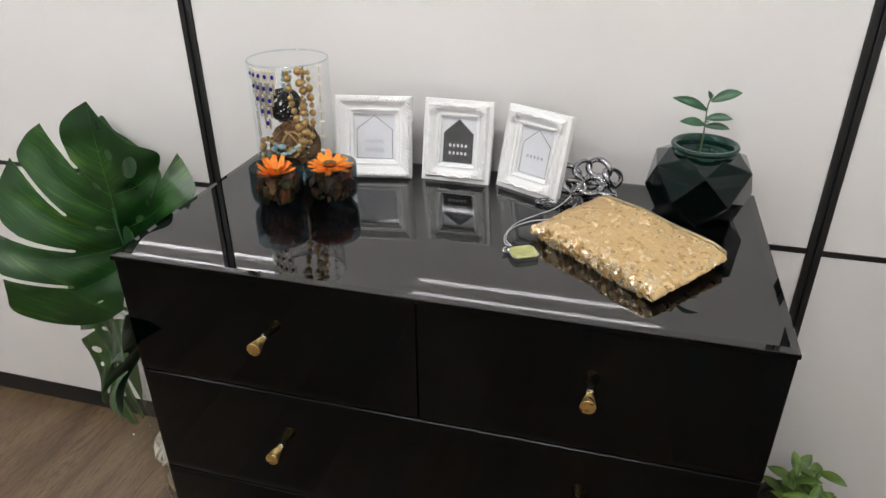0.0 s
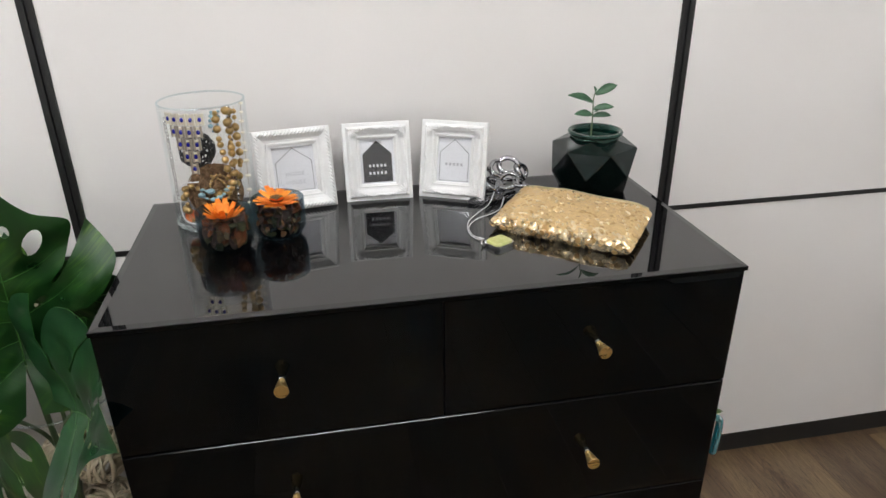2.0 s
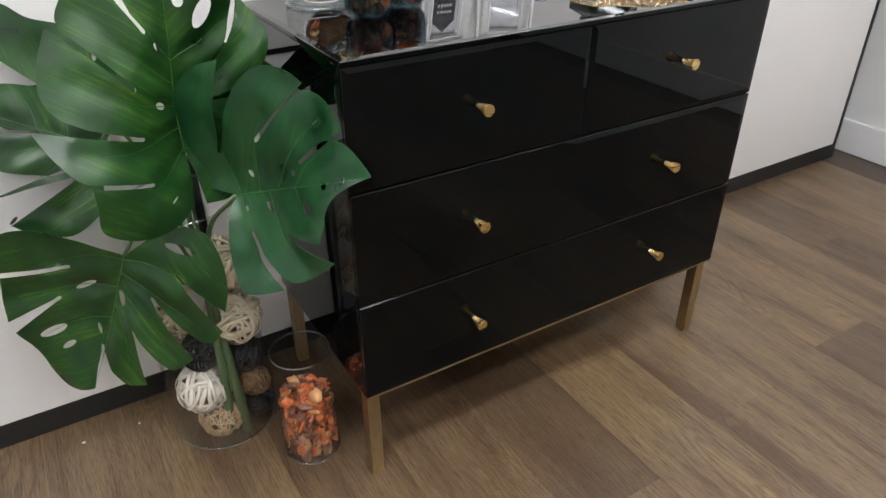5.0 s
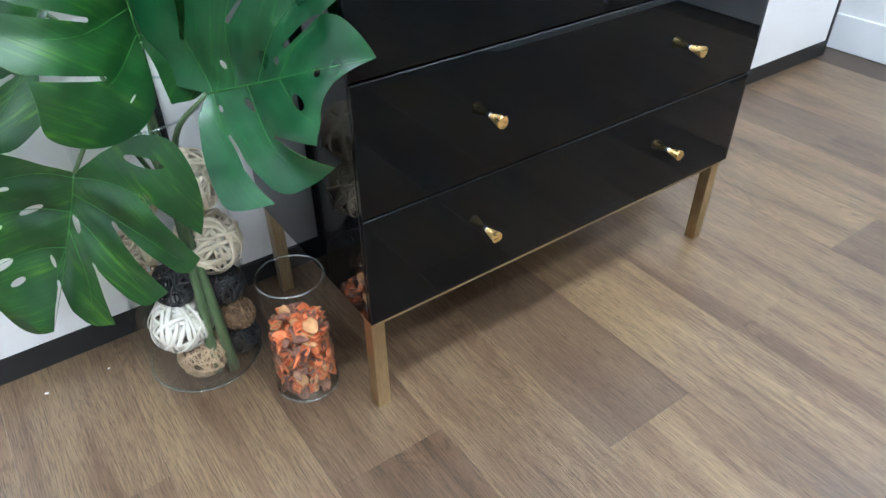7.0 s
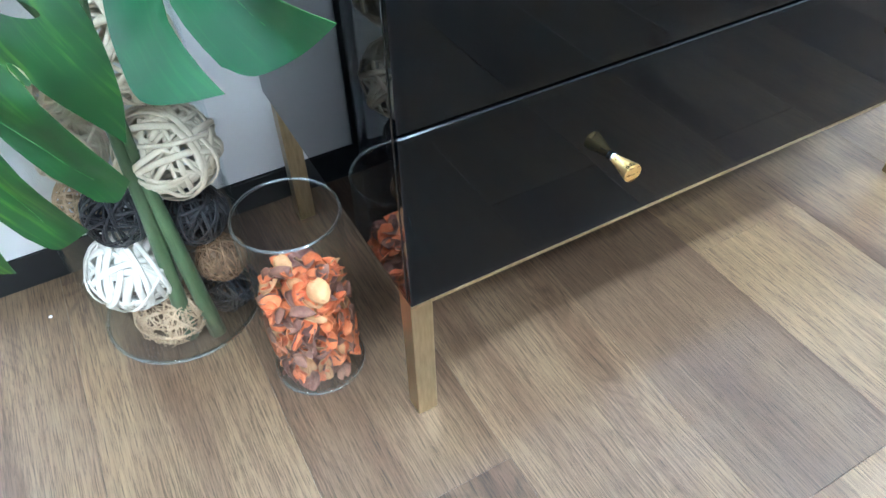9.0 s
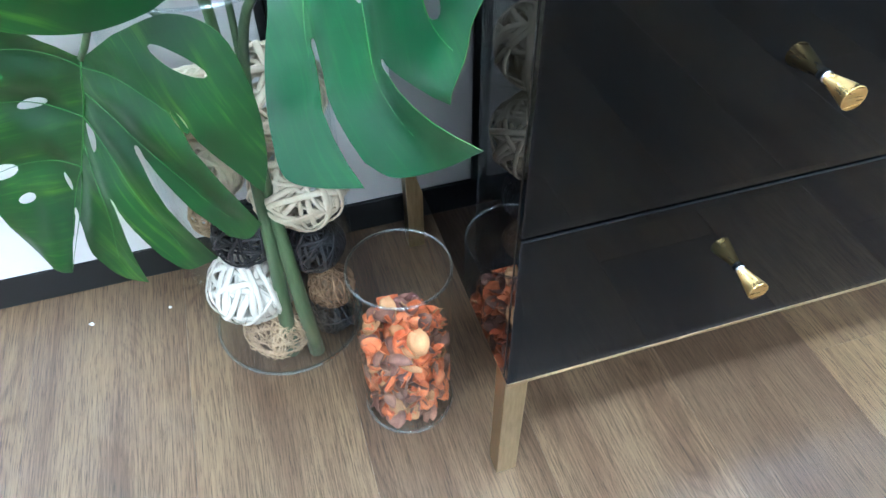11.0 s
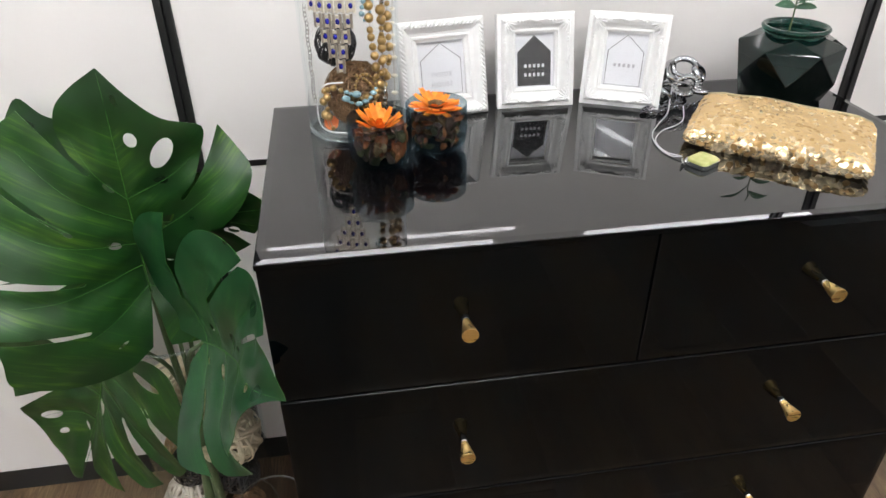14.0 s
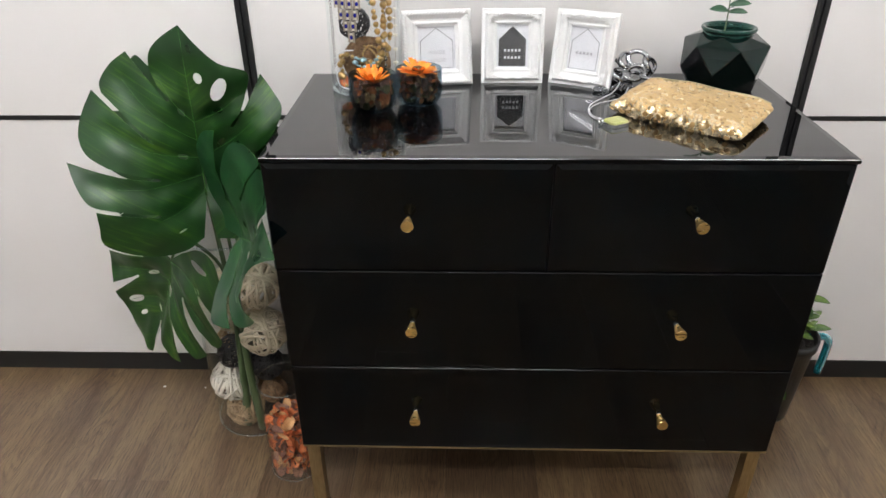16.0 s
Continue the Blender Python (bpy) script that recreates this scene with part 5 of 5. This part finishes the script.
# ---- chunky silver chain and pendant ----
def link(center, rot, a, b, r, bm, n=20):
    m = Euler([radians(k) for k in rot]).to_matrix()
    tube([Vector(center) + m @ Vector((a * math.cos(t), b * math.sin(t), 0.15 * a * math.sin(2 * t))) for t in (2 * math.pi * k / n for k in range(n))], r, 8, bm, 0.8, True)


def chain_pile():
    ob = thing("chain_necklace", "heap of chunky silver chain links with crystals", "necklace", pose(0.706, 0.412, T) @ Matrix.Diagonal((1.15, 1.1, 1.15, 1)))
    for k, (x, y, z, rx, ry, rz) in enumerate(((-0.035, 0.012, 0.030, 70, 20, 10), (-0.012, 0.004, 0.042, 60, -10, 60), (0.012, 0.012, 0.044, 75, 10, -20), (0.034, 0.004, 0.034, 60, 30, 40),
                                               (-0.022, -0.018, 0.020, 40, 20, 20), (0.004, -0.016, 0.024, 55, -15, 0), (0.030, -0.016, 0.016, 20, 10, 70), (-0.042, -0.006, 0.014, 15, 10, 30),
                                               (0.012, 0.024, 0.018, 10, 0, 40), (-0.010, 0.028, 0.012, 5, 10, 0))):
        big = bmesh.new()
        link((x, y, z), (rx, ry, rz), 0.0185, 0.0135, 0.0046, big)
        part("link", big, M_LINK, ob, "polished chunky link")
    gems = bmesh.new()
    rnd = random.Random(3)
    for k in range(110):
        t = 2 * math.pi * k / 22
        m = Euler((radians(55), radians(-15), 0)).to_matrix()
        p = Vector((0.004, -0.018, 0.026)) + m @ Vector((0.0185 * math.cos(t) * (0.8 + 0.1 * (k // 22)), 0.0135 * math.sin(t) * (0.8 + 0.1 * (k // 22)), 0.005))
        ball(p, 0.0011, gems, 6, 4)
    part("crystal", gems, M_STEEL, ob, "rows of tiny clear crystals")
    small = bmesh.new()
    path = spline([(0.04, -0.03, 0.006), (0.0, -0.045, 0.005), (-0.025, -0.05, 0.005), (-0.055, -0.058, 0.004), (-0.075, -0.052, 0.004), (-0.06, -0.040, 0.004), (-0.03, -0.042, 0.005), (-0.01, -0.035, 0.008), (-0.03, -0.03, 0.006)], 6)
    for k, p in enumerate(path):
        q = path[min(k + 1, len(path) - 1)]
        link(p, (90 * (k % 2), 0, math.degrees(math.atan2(q.y - p.y, q.x - p.x))), 0.0042, 0.0028, 0.0010, small, 10)
    part("chain", small, M_DARKSTEEL, ob, "fine dark chain")


chain_pile()


def pendant():
    ob = thing("pendant_necklace", "olive stone pendant on a silver cord", "necklace", pose(0.628, 0.154, T, 0, 0, 28))
    bm = box(-0.0215, 0.0215, -0.0185, 0.0185, 0.001, 0.0075)
    vert = [e for e in bm.edges if abs(e.verts[0].co.z - e.verts[1].co.z) > 0.003]
    bmesh.ops.bevel(bm, geom=vert, offset=0.009, segments=5, profile=0.5, affect="EDGES")
    part("setting", bm, M_STEEL, ob, "thin silver setting")
    st = box(-0.0195, 0.0195, -0.0165, 0.0165, 0.0055, 0.0110)
    vert = [e for e in st.edges if abs(e.verts[0].co.z - e.verts[1].co.z) > 0.003]
    bmesh.ops.bevel(st, geom=vert, offset=0.008, segments=5, profile=0.5, affect="EDGES")
    tops = [e for e in st.edges if e.verts[0].co.z > 0.010 and e.verts[1].co.z > 0.010]
    bmesh.ops.bevel(st, geom=tops, offset=0.003, segments=3, profile=0.5, affect="EDGES")
    part("stone", st, M_STONE, ob, "polished olive stone", smooth=False)
    bail = bmesh.new()
    link((-0.0245, 0.0165, 0.005), (80, 0, 40), 0.005, 0.004, 0.0016, bail)
    ball((-0.019, 0.014, 0.005), 0.004, bail)
    part("bail", bail, M_STEEL, ob)
    cord = bmesh.new()
    inv = pose(0.628, 0.154, T, 0, 0, 28).inverted()
    for pts in ([(0.606, 0.174, 0.005), (0.594, 0.185, 0.002), (0.588, 0.215, 0.002), (0.598, 0.262, 0.002), (0.628, 0.305, 0.002), (0.655, 0.335, 0.004), (0.675, 0.372, 0.012), (0.690, 0.400, 0.03)],
                [(0.606, 0.174, 0.005), (0.592, 0.200, 0.002), (0.594, 0.240, 0.002), (0.618, 0.272, 0.003), (0.650, 0.290, 0.003), (0.672, 0.310, 0.004), (0.690, 0.350, 0.010)]):
        tube([inv @ Vector((x, y, T + z)) for x, y, z in spline(pts, 6)], 0.0009, 6, cord)
    part("cord", cord, M_SILK, ob, "fine silvery cord")


pendant()


# ---- potted plant behind the chest ----
def pot_plant():
    ob = thing("potted_plant", "leafy green plant in a black nursery pot on the floor", "plant", pose(1.190, 0.385, 0.0) @ Matrix.Diagonal((1, 1, 0.94, 1)))
    prof = [(0, 0), (0.052, 0), (0.054, 0.004), (0.072, 0.255), (0.078, 0.257), (0.079, 0.285), (0.074, 0.287), (0.070, 0.270), (0.069, 0.262), (0, 0.262)]
    part("pot", lathe(prof, 40), mat("black_plastic", (0.012, 0.012, 0.012), 0.35), ob, "black plastic pot", smooth=True)
    so = bmesh.new()
    rnd = random.Random(6)
    lathe([(0, 0.2705), (0.067, 0.268), (0.067, 0.263)], 24, so)
    for k in range(120):
        a, r = rnd.uniform(0, 6.3), 0.062 * math.sqrt(rnd.random())
        ball((r * math.cos(a), r * math.sin(a), 0.2715), rnd.uniform(0.002, 0.005), so, 6, 4)
    part("soil", so, M_SOIL, ob, "dark crumbly soil")
    for k in range(7):
        a = k * 2.4
        top = Vector((0.030 * math.cos(a) + 0.012, 0.035 * math.sin(a) - 0.01, rnd.uniform(0.32, 0.40)))
        base = Vector((0.018 * math.cos(a), 0.018 * math.sin(a), 0.262))
        part("stem", tube(spline([base, base.lerp(top, 0.5) + Vector((0.004, 0, 0)), top], 5), 0.0016, 6), M_STEM, ob)
        for j in range(6):
            b = base.lerp(top, 0.35 + 0.65 * j / 5)
            an = a + j * 2.2
            d = Vector((math.cos(an), math.sin(an), rnd.uniform(0.0, 0.9))).normalized() * rnd.uniform(0.034, 0.066)
            part("leaf", sprig_leaf(bmesh.new(), b, b + d, rnd.uniform(0.007, 0.0125), (0, -0.4, 0.9)), M_BUSH, ob)
    # a trailing shoot over the rim
    for j in range(5):
        b = Vector((-0.035 + 0.004 * j, -0.066, 0.285 - 0.035 * j))
        d = Vector((rnd.uniform(-0.03, 0.03), -0.03, rnd.uniform(-0.03, 0.01)))
        part("leaf", sprig_leaf(bmesh.new(), b, b + d, 0.011, (0, -0.9, 0.4)), M_BUSH, ob)
    part("stem", tube(spline([(-0.02, -0.03, 0.262), (-0.033, -0.066, 0.290), (-0.028, -0.070, 0.21), (-0.02, -0.072, 0.12)], 6), 0.0014, 6), M_STEM, ob)


pot_plant()


def hook():
    pts = [(1.185, 0.398, 0.236), (1.24, 0.40, 0.241), (1.290, 0.40, 0.243), (1.306, 0.40, 0.237), (1.313, 0.40, 0.220), (1.312, 0.40, 0.17), (1.309, 0.40, 0.122)]
    bm = tube(spline(pts, 6), 0.0105, 14)
    h = part("glass_tube", bm, M_TEAL)
    tagged(h, "bent teal glass watering tube fixed to the pot", "glass tube")


hook()


# ---- small litter on the floor ----
rl = random.Random(9)
for lx, ly, s in ((-0.527, 0.443, 0.0045), (-0.405, 0.440, 0.0028)):
    bm = bmesh.new()
    petal(bm, Matrix(), s, rl, 0)
    tagged(part("paper_scrap", bm, M_PAPER, m=pose(lx, ly, 0.0022, 0, 0, 40 * lx)), "tiny white scrap lying on the floor", "paper scrap", "white scraps on the floor")


# ---- floor planks ----
def planks():
    w, length, x_ref = 0.229, 1.22, 0.305
    cut = {}
    k0, k1 = math.ceil((X0 - x_ref) / w), math.floor((X1 - x_ref) / w)
    for k in range(k0, k1):
        end = {0: -0.322, 2: -0.266, 4: -0.222, 1: 0.05, 3: -0.75, -1: -0.62, -2: -0.1}.get(k, -0.3 - 0.41 * (k * 7 % 5))
        while end < 0.62:
            end += length
        y = end
        while y > Y0:
            hi, lo = min(y, 0.62), max(y - length, Y0)
            if hi - lo > 0.01:
                size = round(hi - lo, 4)
                if size not in cut:
                    bm = box(-w / 2 + 0.00012, w / 2 - 0.00012, -size / 2 + 0.00012, size / 2 - 0.00012, -0.0044, 0.0, 0.0003, 1)
                    ob = part("plank", bm, M_FLOOR, floor)
                    cut[size] = ob.data
                else:
                    ob = new("plank", cut[size])
                    ob.parent = floor
                ob.location = (x_ref + (k + 0.5) * w, (hi + lo) / 2, 0)
            y -= length


planks()
